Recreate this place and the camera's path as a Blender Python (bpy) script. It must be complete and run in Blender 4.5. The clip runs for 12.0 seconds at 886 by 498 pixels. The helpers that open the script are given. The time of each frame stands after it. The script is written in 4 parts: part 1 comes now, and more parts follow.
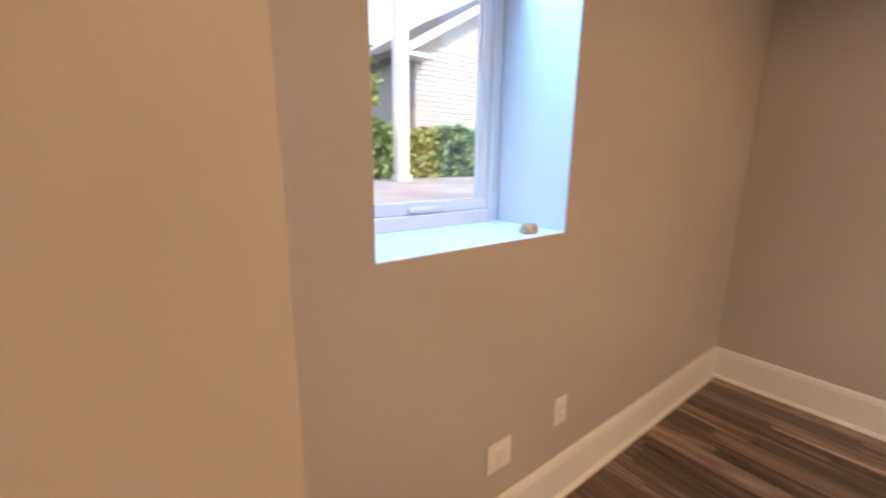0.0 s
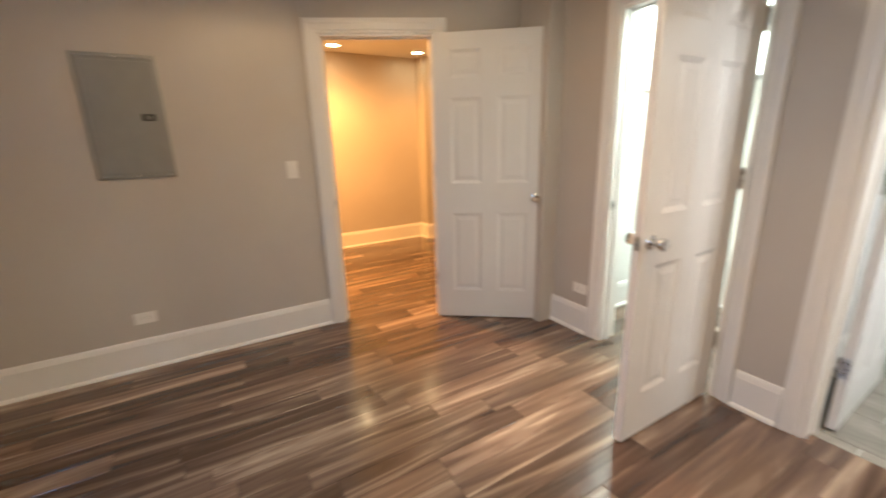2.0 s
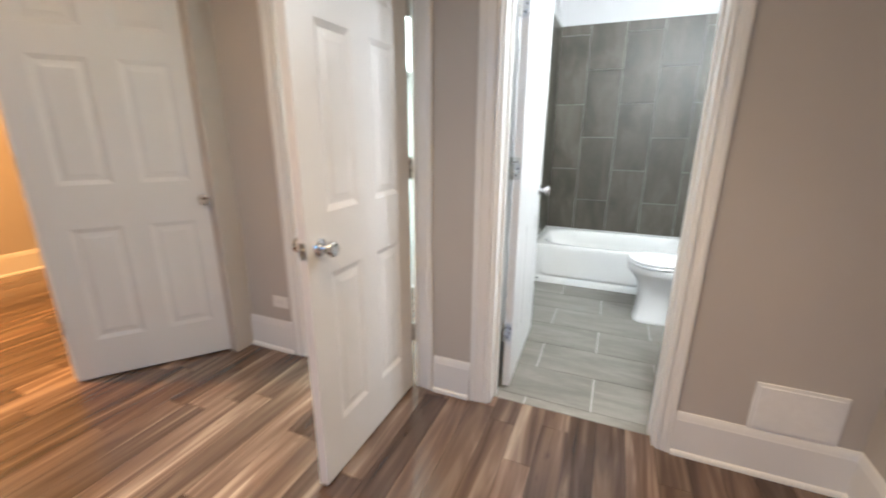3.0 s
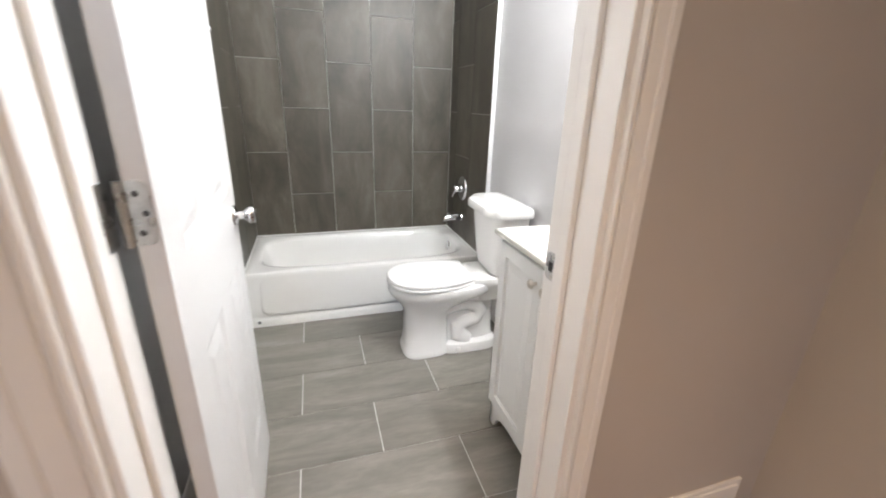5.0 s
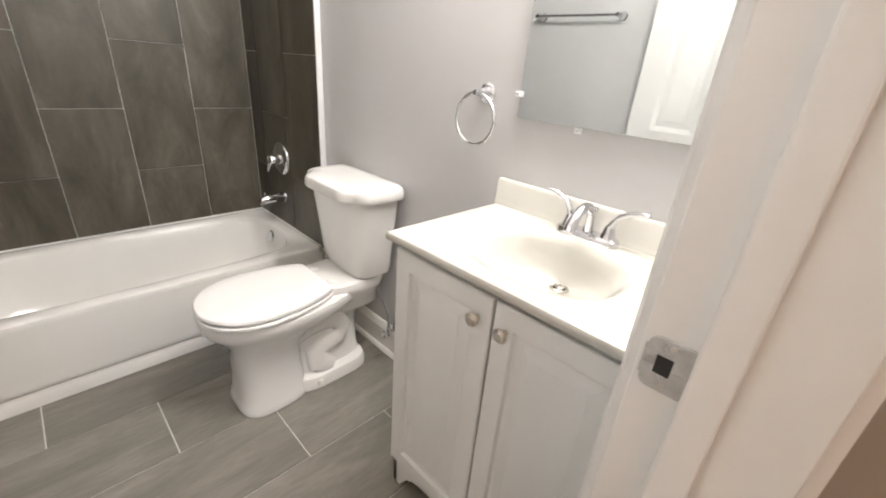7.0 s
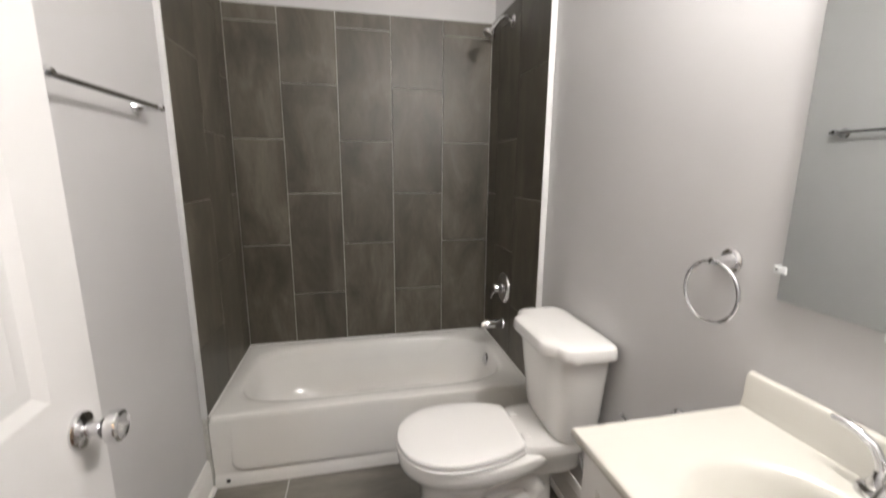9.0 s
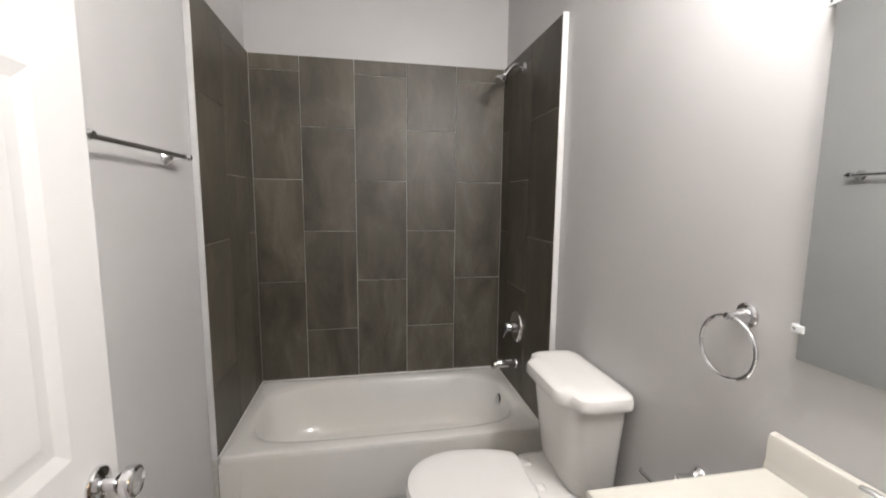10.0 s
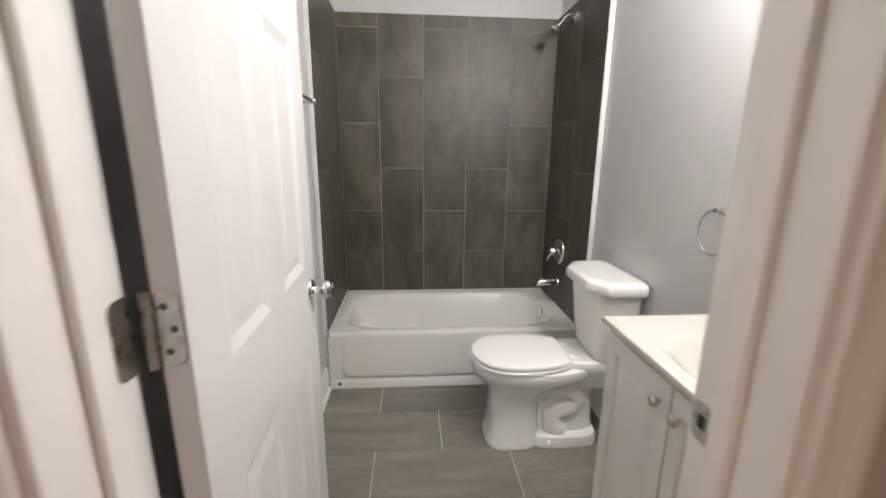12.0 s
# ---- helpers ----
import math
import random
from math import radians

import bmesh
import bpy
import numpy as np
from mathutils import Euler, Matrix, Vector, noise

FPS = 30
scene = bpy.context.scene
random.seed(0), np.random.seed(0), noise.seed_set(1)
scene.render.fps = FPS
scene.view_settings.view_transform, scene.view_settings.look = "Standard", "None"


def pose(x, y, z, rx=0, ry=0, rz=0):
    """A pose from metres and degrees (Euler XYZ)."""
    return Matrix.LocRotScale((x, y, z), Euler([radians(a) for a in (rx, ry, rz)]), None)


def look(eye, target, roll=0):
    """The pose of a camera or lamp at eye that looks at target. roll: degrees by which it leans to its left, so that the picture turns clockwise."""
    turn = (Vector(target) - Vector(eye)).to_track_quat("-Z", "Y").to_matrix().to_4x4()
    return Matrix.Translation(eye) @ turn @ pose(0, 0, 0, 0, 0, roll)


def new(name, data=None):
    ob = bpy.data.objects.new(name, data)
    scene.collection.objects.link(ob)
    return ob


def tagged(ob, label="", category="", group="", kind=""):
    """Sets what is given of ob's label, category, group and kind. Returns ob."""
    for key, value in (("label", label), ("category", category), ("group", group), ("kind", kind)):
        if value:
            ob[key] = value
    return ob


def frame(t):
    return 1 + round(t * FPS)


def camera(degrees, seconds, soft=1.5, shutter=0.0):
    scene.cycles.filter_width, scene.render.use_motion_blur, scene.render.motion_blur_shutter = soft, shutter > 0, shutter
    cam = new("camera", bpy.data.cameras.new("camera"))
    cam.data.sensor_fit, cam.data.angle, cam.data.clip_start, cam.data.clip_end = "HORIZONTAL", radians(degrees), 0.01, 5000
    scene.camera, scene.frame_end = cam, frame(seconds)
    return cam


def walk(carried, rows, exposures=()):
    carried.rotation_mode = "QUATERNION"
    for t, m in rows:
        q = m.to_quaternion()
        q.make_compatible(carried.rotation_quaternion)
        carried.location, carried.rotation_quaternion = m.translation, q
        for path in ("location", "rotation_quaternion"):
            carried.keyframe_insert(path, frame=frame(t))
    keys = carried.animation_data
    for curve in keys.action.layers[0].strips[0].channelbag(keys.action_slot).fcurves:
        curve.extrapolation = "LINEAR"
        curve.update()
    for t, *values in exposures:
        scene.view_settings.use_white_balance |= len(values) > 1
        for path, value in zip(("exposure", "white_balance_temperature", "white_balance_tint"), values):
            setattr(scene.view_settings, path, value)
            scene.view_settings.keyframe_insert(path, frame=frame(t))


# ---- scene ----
cam = camera(95.3, 12.0, 1.8, 0.4)
PATH = [
    (0, (0.586, -5.199, 1.376), (-0.605, -6.743, 0.933), 0.6),
    (0.3, (0.626, -5.210, 1.377), (-0.87, -6.456, 0.917), 0.2),
    (0.5, (0.67, -5.220, 1.367), (-0.995, -6.222, 0.896), -0.2),
    (0.6, (0.689, -5.204, 1.374), (-1.041, -6.086, 0.895), -0.8),
    (1, (0.708, -5.146, 1.366), (-1.204, -5.442, 0.859), -1.1),
    (1.5, (0.692, -4.984, 1.357), (-1.204, -4.592, 0.856), -1.6),
    (2, (0.657, -4.764, 1.356), (-1.008, -3.787, 0.834), -1.6),
    (2.5, (0.648, -4.500, 1.344), (-0.608, -3.044, 0.794), -0.7),
    (3, (0.598, -4.283, 1.305), (-0.14, -2.509, 0.749), 0.3),
    (3.5, (0.5, -4.042, 1.318), (0.235, -2.149, 0.73), -0),
    (3.7, (0.484, -3.937, 1.304), (0.346, -2.035, 0.701), -0.3),
    (5.3, (0.439, -2.941, 1.314), (1.167, -1.216, 0.612), 2.2),
    (5.5, (0.46, -2.829, 1.29), (1.285, -1.158, 0.564), 2.3),
    (6, (0.523, -2.609, 1.249), (1.593, -1.106, 0.478), 3.5),
    (6.5, (0.518, -2.536, 1.262), (1.822, -1.249, 0.462), 4.5),
    (6.7, (0.508, -2.535, 1.258), (1.868, -1.308, 0.455), 4.6),
    (8.3, (0.6, -2.472, 1.239), (1.281, -0.768, 0.444), 3.3),
    (8.5, (0.632, -2.472, 1.26), (1.187, -0.69, 0.54), 2.4),
    (9, (0.651, -2.477, 1.397), (1.065, -0.557, 1.017), 0.4),
    (9.5, (0.647, -2.49, 1.47), (1.023, -0.534, 1.285), 0.0),
    (10, (0.649, -2.485, 1.453), (1.005, -0.531, 1.213), 0.5),
    (10.5, (0.66, -2.494, 1.377), (0.983, -0.573, 0.924), 1.4),
    (11, (0.652, -2.522, 1.316), (0.881, -0.62, 0.744), 2.2),
    (11.5, (0.55, -2.637, 1.347), (0.638, -0.707, 0.83), 1.0),
    (12, (0.492, -2.923, 1.362), (0.64, -0.982, 0.905), 0.6),
]
walk(cam, [(t, look(eye, target, roll)) for t, eye, target, roll in PATH],
     [(0.0, 1.97, 8000, 25), (0.6, 2.07, 10400, 26), (1.0, 2.02, 10800, 27), (1.5, 1.98, 9500, 24), (2.0, 1.92, 6600, 7), (2.5, 1.92, 6050, 6), (3.7, 1.92, 6000, 7), (5.3, 1.7, 6600, 13), (6.0, 1.58, 6800, 14), (6.7, 1.44, 7100, 15), (8.5, 1.1, 7100, 15), (9.5, 0.84, 7000, 15), (12.0, 0.94, 6950, 15)])

# ---- world and lights ----
world = bpy.data.worlds.new("world")
scene.world = world
world.use_nodes = True
wn = world.node_tree.nodes
sky = wn.new("ShaderNodeTexSky")
sky.sky_type = "NISHITA"
sky.sun_disc = False
sky.sun_elevation, sky.sun_rotation = radians(43), radians(329)
world.node_tree.links.new(sky.outputs[0], wn["Background"].inputs[0])
wn["Background"].inputs[1].default_value = 0.15

sun = new("sun", bpy.data.lights.new("sun", "SUN"))
sun.data.energy, sun.data.angle, sun.data.color = 1.0, radians(0.5), (1, 0.95, 0.86)
sun.matrix_world = look((-8, -2, 11), (-2, -12, 0))


def lamp(name, place, watts, colour, radius=0.05, spot=0, aim=None):
    data = bpy.data.lights.new(name, "SPOT" if spot else "POINT")
    data.energy, data.color, data.shadow_soft_size = watts, colour, radius
    if spot:
        data.spot_size, data.spot_blend = radians(spot), 0.4 if spot > 152 else 1.0
    ob = new(name, data)
    ob.matrix_world = look(place, aim or (place[0] + 0.001, place[1], place[2] - 1))
    return ob


WARM, ORANGE, COOL = (1, 0.69, 0.41), (1, 0.45, 0.125), (0.82, 1.0, 0.97)
BATH = (0.93, 0.962, 0.965)
for y in (-1.93, -2.22):
    lamp("vanity_bulb_light", (1.345, y, 2.22), 18, BATH, 0.06)
lamp("closet_bulb_light", (-0.7, -1.9, 2.42), 46, COOL, 0.08)
# the 104 W lamp is an unseen fill, added to light the next room
for p, watts in (((-4.15, -3.28), 20), ((-4.15, -2.23), 10), ((-3.3, -3.9), 104)):
    lamp("downlight_or_fill", (*p, 2.34), watts, ORANGE, 0.09, 177 if watts > 60 else 92)
# three unseen fill lamps, added under the bedroom ceiling
for p, watts, angle in (((-0.9, -4.3), 14, 174), ((0.3, -4.25), 27, 150), ((0.5, -3.5), 24, 92)):
    lamp("downlight_or_fill", (*p, 2.55), watts, WARM, 0.16, angle)

# area lamp added under the head of the window recess, in place of sky light
sky_fill = new("window_sky_fill", bpy.data.lights.new("window_sky_fill", "AREA"))
sky_fill.data.shape, sky_fill.data.size, sky_fill.data.size_y = "RECTANGLE", 0.68, 0.30
sky_fill.data.energy, sky_fill.data.color, sky_fill.data.spread = 5.4, (0.11, 0.46, 1.0), radians(125)
sky_fill.matrix_world = look((-0.22, -6.21, 2.07), (0.0, -4.87, 0.2))

# ---- materials ----


def material(name, rough=0.5, metal=0.0, coat=0.0):
    m = bpy.data.materials.new(name)
    m.use_nodes = True
    b = m.node_tree.nodes["Principled BSDF"]
    b.inputs["Roughness"].default_value, b.inputs["Metallic"].default_value = rough, metal
    b.inputs["Coat Weight"].default_value, b.inputs["Coat Roughness"].default_value = coat, 0.12
    return m, m.node_tree.nodes, m.node_tree.links, b


def coords(nodes, links, scale, shift=False):
    """Object coordinates in metres, stretched, and moved at random from piece to piece."""
    tc, mp = nodes.new("ShaderNodeTexCoord"), nodes.new("ShaderNodeMapping")
    mp.inputs["Scale"].default_value = scale
    links.new(tc.outputs["Object"], mp.inputs["Vector"])
    if shift:
        info, mul = nodes.new("ShaderNodeObjectInfo"), nodes.new("ShaderNodeMath")
        mul.operation = "MULTIPLY"
        mul.inputs[1].default_value = 37.0
        links.new(info.outputs["Random"], mul.inputs[0])
        links.new(mul.outputs[0], mp.inputs["Location"])
    return mp.outputs["Vector"]


def noisy(nodes, links, vec, scale, detail=4, rough=0.55, distortion=0.0):
    n = nodes.new("ShaderNodeTexNoise")
    n.inputs["Scale"].default_value, n.inputs["Detail"].default_value = scale, detail
    n.inputs["Roughness"].default_value, n.inputs["Distortion"].default_value = rough, distortion
    links.new(vec, n.inputs["Vector"])
    return n.outputs["Fac"]


def ramp(nodes, links, fac, stops):
    r = nodes.new("ShaderNodeValToRGB")
    e = r.color_ramp.elements
    while len(e) < len(stops):
        e.new(0.5)
    for el, (p, c) in zip(e, stops):
        el.position, el.color = p, (*c, 1)
    links.new(fac, r.inputs["Fac"])
    return r.outputs["Color"]


def blend(nodes, links, fac, a, b, kind="MIX"):
    m = nodes.new("ShaderNodeMix")
    m.data_type, m.blend_type = "RGBA", kind
    for sock, v in ((m.inputs[0], fac), (m.inputs[6], a), (m.inputs[7], b)):
        if isinstance(v, (int, float)):
            sock.default_value = v
        elif isinstance(v, tuple):
            sock.default_value = (*v, 1)
        else:
            links.new(v, sock)
    return m.outputs[2]


def relief(nodes, links, bsdf, height, strength, distance=0.002):
    b = nodes.new("ShaderNodeBump")
    b.inputs["Strength"].default_value, b.inputs["Distance"].default_value = strength, distance
    links.new(height, b.inputs["Height"])
    links.new(b.outputs[0], bsdf.inputs["Normal"])


def spread(nodes, links, fac, low, high, sock):
    r = nodes.new("ShaderNodeMapRange")
    r.inputs["To Min"].default_value, r.inputs["To Max"].default_value = low, high
    links.new(fac, r.inputs["Value"])
    links.new(r.outputs[0], sock)


def paint(name, colour, rough=0.55, roller=0.25, vary=0.05):
    """Rolled or brushed paint: faint cloudiness, a fine roller nap."""
    m, n, l, b = material(name, rough)
    v = coords(n, l, (1, 1, 1))
    c2 = tuple(c * (1 - vary) for c in colour)
    l.new(ramp(n, l, noisy(n, l, v, 2.3, 5), [(0.3, c2), (0.7, colour)]), b.inputs["Base Color"])
    relief(n, l, b, noisy(n, l, v, 340, 3), roller, 0.0006)
    spread(n, l, noisy(n, l, v, 5, 4), rough - 0.06, rough + 0.06, b.inputs["Roughness"])
    return m


def plain(name, colour, rough=0.4, metal=0.0, coat=0.0, vary=0.04, scale=30.0):
    m, n, l, b = material(name, rough, metal, coat)
    v = coords(n, l, (1, 1, 1))
    c2 = tuple(c * (1 - vary) for c in colour)
    l.new(ramp(n, l, noisy(n, l, v, scale, 4), [(0.35, c2), (0.65, colour)]), b.inputs["Base Color"])
    spread(n, l, noisy(n, l, v, scale * 0.6, 3), max(rough - 0.04, 0.02), rough + 0.04, b.inputs["Roughness"])
    return m


WALL = paint("greige_wall_paint", (0.50, 0.46, 0.42), 0.45)
BATHWALL = paint("pale_grey_wall_paint", (0.525, 0.518, 0.52), 0.34)
CEIL = paint("ceiling_paint", (0.78, 0.77, 0.75), 0.7)
TRIM = paint("white_trim_paint", (0.77, 0.755, 0.735), 0.32, 0.12, 0.03)
DOOR = paint("white_door_paint", (0.66, 0.65, 0.645), 0.38, 0.2, 0.03)
REVEAL = paint("white_reveal_paint", (0.78, 0.78, 0.78), 0.5)
CABINET = paint("white_cabinet_lacquer", (0.72, 0.72, 0.71), 0.3, 0.05, 0.02)
PORCELAIN = plain("white_porcelain", (0.79, 0.785, 0.77), 0.09, 0, 0.5, 0.015, 6)
ENAMEL = plain("white_tub_enamel", (0.78, 0.77, 0.745), 0.12, 0, 0.5, 0.02, 5)
SEATWHITE = plain("white_toilet_seat_plastic", (0.83, 0.82, 0.81), 0.22, 0, 0.1, 0.01, 6)
MARBLE = plain("cultured_marble_top", (0.55, 0.535, 0.49), 0.14, 0, 0.4, 0.03, 4)
CHROME = plain("polished_chrome", (0.72, 0.72, 0.735), 0.05, 1.0, 0, 0.01)
NICKEL = plain("brushed_nickel", (0.60, 0.56, 0.51), 0.3, 1.0, 0, 0.08, 90)
STEEL = plain("worn_steel", (0.58, 0.57, 0.55), 0.28, 1.0, 0, 0.2, 60)
PLATE = plain("white_wall_plate_plastic", (0.80, 0.78, 0.74), 0.35, 0, 0, 0.02)
SCREW = plain("dark_screw_head", (0.10, 0.095, 0.09), 0.35, 0.8)
# black: painted shade of holes and gaps, also real bolts and a latch
DARK = plain("black_parts_and_hole_shade", (0.012, 0.012, 0.013), 0.7)
PANEL = plain("grey_panel_enamel", (0.27, 0.27, 0.257), 0.42, 0, 0, 0.06, 12)
VINYL = plain("white_window_vinyl", (0.78, 0.79, 0.80), 0.35, 0, 0, 0.06, 8)
GROUT = plain("grey_grout", (0.66, 0.65, 0.62), 0.9, 0, 0, 0.2, 80)
GROUTW = plain("pale_wall_grout", (0.58, 0.57, 0.54), 0.9, 0, 0, 0.2, 80)
SUBFLOOR = plain("plank_seam", (0.03, 0.022, 0.017), 0.8)
TILETRIM = plain("white_metal_edge_strip", (0.62, 0.62, 0.62), 0.35)
TRIMWHITE = plain("white_tile_trim", (0.8, 0.79, 0.77), 0.3)
CAULK = plain("white_caulk", (0.78, 0.77, 0.75), 0.45)
FITTING = plain("clear_plastic_clip", (0.75, 0.77, 0.78), 0.12, 0, 0.3)
HOSE = plain("braided_hose", (0.45, 0.45, 0.46), 0.35, 0.8, 0, 0.3, 300)


def glowing(name, colour, power):
    m, n, l, b = material(name, 0.4)
    b.inputs["Base Color"].default_value = (0.8, 0.8, 0.8, 1)
    b.inputs["Emission Color"].default_value, b.inputs["Emission Strength"].default_value = (*colour, 1), power
    return m


LITWARM = glowing("warm_lit_lens", (1, 0.75, 0.42), 20)


def make_plank():
    m, n, l, b = material("weathered_vinyl_plank", 0.2, 0.0, 0.3)
    # broad printed streaks, two or three to a board, wavering along it
    streak = noisy(n, l, coords(n, l, (7.5, 0.55, 1), True), 1.5, 3.5, 0.5, 1.2)
    base = ramp(n, l, streak, [(0.30, (0.054, 0.033, 0.024)), (0.45, (0.098, 0.063, 0.046)), (0.56, (0.138, 0.094, 0.070)), (0.66, (0.230, 0.170, 0.128)), (0.78, (0.33, 0.260, 0.200))])
    fine = noisy(n, l, coords(n, l, (80, 2.0, 1), True), 2.2, 6, 0.7, 0.5)
    grain = ramp(n, l, fine, [(0.33, (0.74, 0.72, 0.70)), (0.60, (1, 1, 1))])
    col = blend(n, l, 0.4, base, grain, "MULTIPLY")
    knots = ramp(n, l, noisy(n, l, coords(n, l, (9, 2.5, 1), True), 2.0, 3), [(0.22, (0.5, 0.46, 0.43)), (0.34, (1, 1, 1))])
    col = blend(n, l, 0.8, col, knots, "MULTIPLY")
    info = n.new("ShaderNodeObjectInfo")
    tone = ramp(n, l, info.outputs["Random"], [(0.0, (0.68, 0.62, 0.58)), (0.35, (0.92, 0.88, 0.85)), (0.7, (1.25, 1.21, 1.17)), (0.9, (1.65, 1.6, 1.55)), (1.0, (2.0, 1.96, 1.9))])
    l.new(blend(n, l, 1.0, col, tone, "MULTIPLY"), b.inputs["Base Color"])
    spread(n, l, fine, 0.17, 0.27, b.inputs["Roughness"])
    relief(n, l, b, fine, 0.05, 0.0006)
    return m


def make_tile(name, dark, mid, light, rough, stretch):
    """Porcelain with a cloudy, brushed grain along its length."""
    m, n, l, b = material(name, rough)
    v = coords(n, l, stretch, True)
    cloud = noisy(n, l, v, 1.6, 7, 0.6, 0.7)
    fine = noisy(n, l, coords(n, l, tuple(4 * s for s in stretch), True), 4.0, 5, 0.65)
    base = ramp(n, l, cloud, [(0.30, dark), (0.52, mid), (0.74, light)])
    shade = ramp(n, l, fine, [(0.3, (0.82, 0.82, 0.82)), (0.7, (1.05, 1.05, 1.05))])
    col = blend(n, l, 0.8, base, shade, "MULTIPLY")
    info = n.new("ShaderNodeObjectInfo")
    tone = ramp(n, l, info.outputs["Random"], [(0.0, (0.88, 0.88, 0.88)), (1.0, (1.1, 1.1, 1.1))])
    l.new(blend(n, l, 1.0, col, tone, "MULTIPLY"), b.inputs["Base Color"])
    spread(n, l, cloud, rough - 0.07, rough + 0.08, b.inputs["Roughness"])
    relief(n, l, b, fine, 0.12, 0.0008)
    return m


PLANK = make_plank()
WALLTILE = make_tile("grey_brown_wall_tile", (0.044, 0.037, 0.027), (0.087, 0.075, 0.057), (0.150, 0.132, 0.105), 0.46, (3.6, 3.6, 1.4))
FLOORTILE = make_tile("grey_floor_tile", (0.145, 0.133, 0.114), (0.205, 0.190, 0.166), (0.280, 0.262, 0.232), 0.42, (1.1, 5, 5))


def make_glass():
    m, n, l, b = material("clear_glass", 0.0)
    b.inputs["Base Color"].default_value = (0.97, 0.98, 0.98, 1)
    b.inputs["Transmission Weight"].default_value, b.inputs["IOR"].default_value = 1.0, 1.45
    return m


GLASS = make_glass()
MIRROR, _n, _l, _b = material("silvered_mirror", 0.01, 1.0)
_b.inputs["Base Color"].default_value = (0.75, 0.79, 0.78, 1)


# ---- mesh helpers ----


def box(bm, x0, x1, y0, y1, z0, z1, bevel=0.0, seg=2, m=None):
    got = bmesh.ops.create_cube(bm, size=1)["verts"]
    bmesh.ops.transform(bm, matrix=Matrix.Translation(((x0 + x1) / 2, (y0 + y1) / 2, (z0 + z1) / 2)) @ Matrix.Diagonal((x1 - x0, y1 - y0, z1 - z0, 1)), verts=got)
    if bevel:
        edges = list({e for v in got for e in v.link_edges})
        got = [v for v in bmesh.ops.bevel(bm, geom=edges, offset=bevel, segments=seg, profile=0.5, affect="EDGES")["verts"]]
        if m is not None:
            bmesh.ops.transform(bm, matrix=m, verts=got)
    elif m is not None:
        bmesh.ops.transform(bm, matrix=m, verts=got)
    return bm


def loft(bm, rings, caps=(True, True), closed=True):
    """A skin over rings of equal count, with its ends filled."""
    made = [[bm.verts.new(p) for p in r] for r in rings]
    n = len(made[0])
    for a, b in zip(made, made[1:]):
        for i in range(n if closed else n - 1):
            j = (i + 1) % n
            bm.faces.new((a[i], a[j], b[j], b[i]))
    if caps[0]:
        bm.faces.new(list(reversed(made[0])))
    if caps[1]:
        bm.faces.new(made[-1])
    return bm


def lathe(bm, profile, m=None, n=24):
    """Turns (radius, height) round z."""
    m = m or Matrix()
    rings = [[m @ Vector((max(r, 1e-4) * math.cos(2 * math.pi * i / n), max(r, 1e-4) * math.sin(2 * math.pi * i / n), z)) for i in range(n)] for r, z in profile]
    return loft(bm, rings)


def tube(bm, pts, r, n=12, caps=True):
    """A round bar along points; r is one radius, or one for each point."""
    pts = [Vector(p) for p in pts]
    radii = r if isinstance(r, (list, tuple)) else [r] * len(pts)
    rings, side = [], None
    for i, p in enumerate(pts):
        d = (pts[min(i + 1, len(pts) - 1)] - pts[max(i - 1, 0)]).normalized()
        if side is None:
            side = d.orthogonal().normalized()
        side = (side - d * side.dot(d)).normalized()
        up = d.cross(side)
        rings.append([p + radii[i] * (math.cos(2 * math.pi * k / n) * side + math.sin(2 * math.pi * k / n) * up) for k in range(n)])
    return loft(bm, rings, (caps, caps))


def oval(cx, cy, z, ax, ay, n=40, power=2.0, back=None):
    """A ring, elliptic or squarer; ax may be (towards -x, towards +x). back: cut straight at this x."""
    out = []
    for i in range(n):
        a = 2 * math.pi * i / n
        c, s = math.cos(a), math.sin(a)
        rx = ax if not isinstance(ax, tuple) else (ax[1] if c > 0 else ax[0])
        x = cx + rx * math.copysign(abs(c) ** (2 / power), c)
        y = cy + ay * math.copysign(abs(s) ** (2 / power), s)
        out.append(Vector((x if back is None else min(x, back), y, z)))
    return out


def finish(bm, name, mat, angle=35):
    bmesh.ops.recalc_face_normals(bm, faces=bm.faces)
    for f in bm.faces:
        f.smooth = True
    for e in bm.edges:
        ok = len(e.link_faces) == 2 and e.calc_face_angle(0) < radians(angle)
        if ok and e.calc_face_angle(0) > radians(8):
            a, b = sorted(f.calc_area() for f in e.link_faces)
            ok = b < 7 * a
        e.smooth = ok
    me = bpy.data.meshes.new(name)
    bm.to_mesh(me)
    bm.free()
    me.materials.append(mat)
    return me


def part(name, bm, mat, parent=None, label="", angle=35):
    ob = new(name, finish(bm, name, mat, angle))
    ob.parent = parent
    return tagged(ob, label)


def thing(name, place, label, category, kind="", group="", turn=0.0):
    ob = new(name)
    ob.empty_display_size = 0.1
    ob.matrix_world = pose(*place, 0, 0, turn)
    return tagged(ob, label, category, group, kind)


def structure(name, bm, mat, label, category="wall"):
    return tagged(part(name, bm, mat), label, category, "", "structure")


def wall_box(name, boxes, mat, label, category="wall"):
    bm = bmesh.new()
    for b in boxes:
        box(bm, *b)
    return structure(name, bm, mat, label, category)


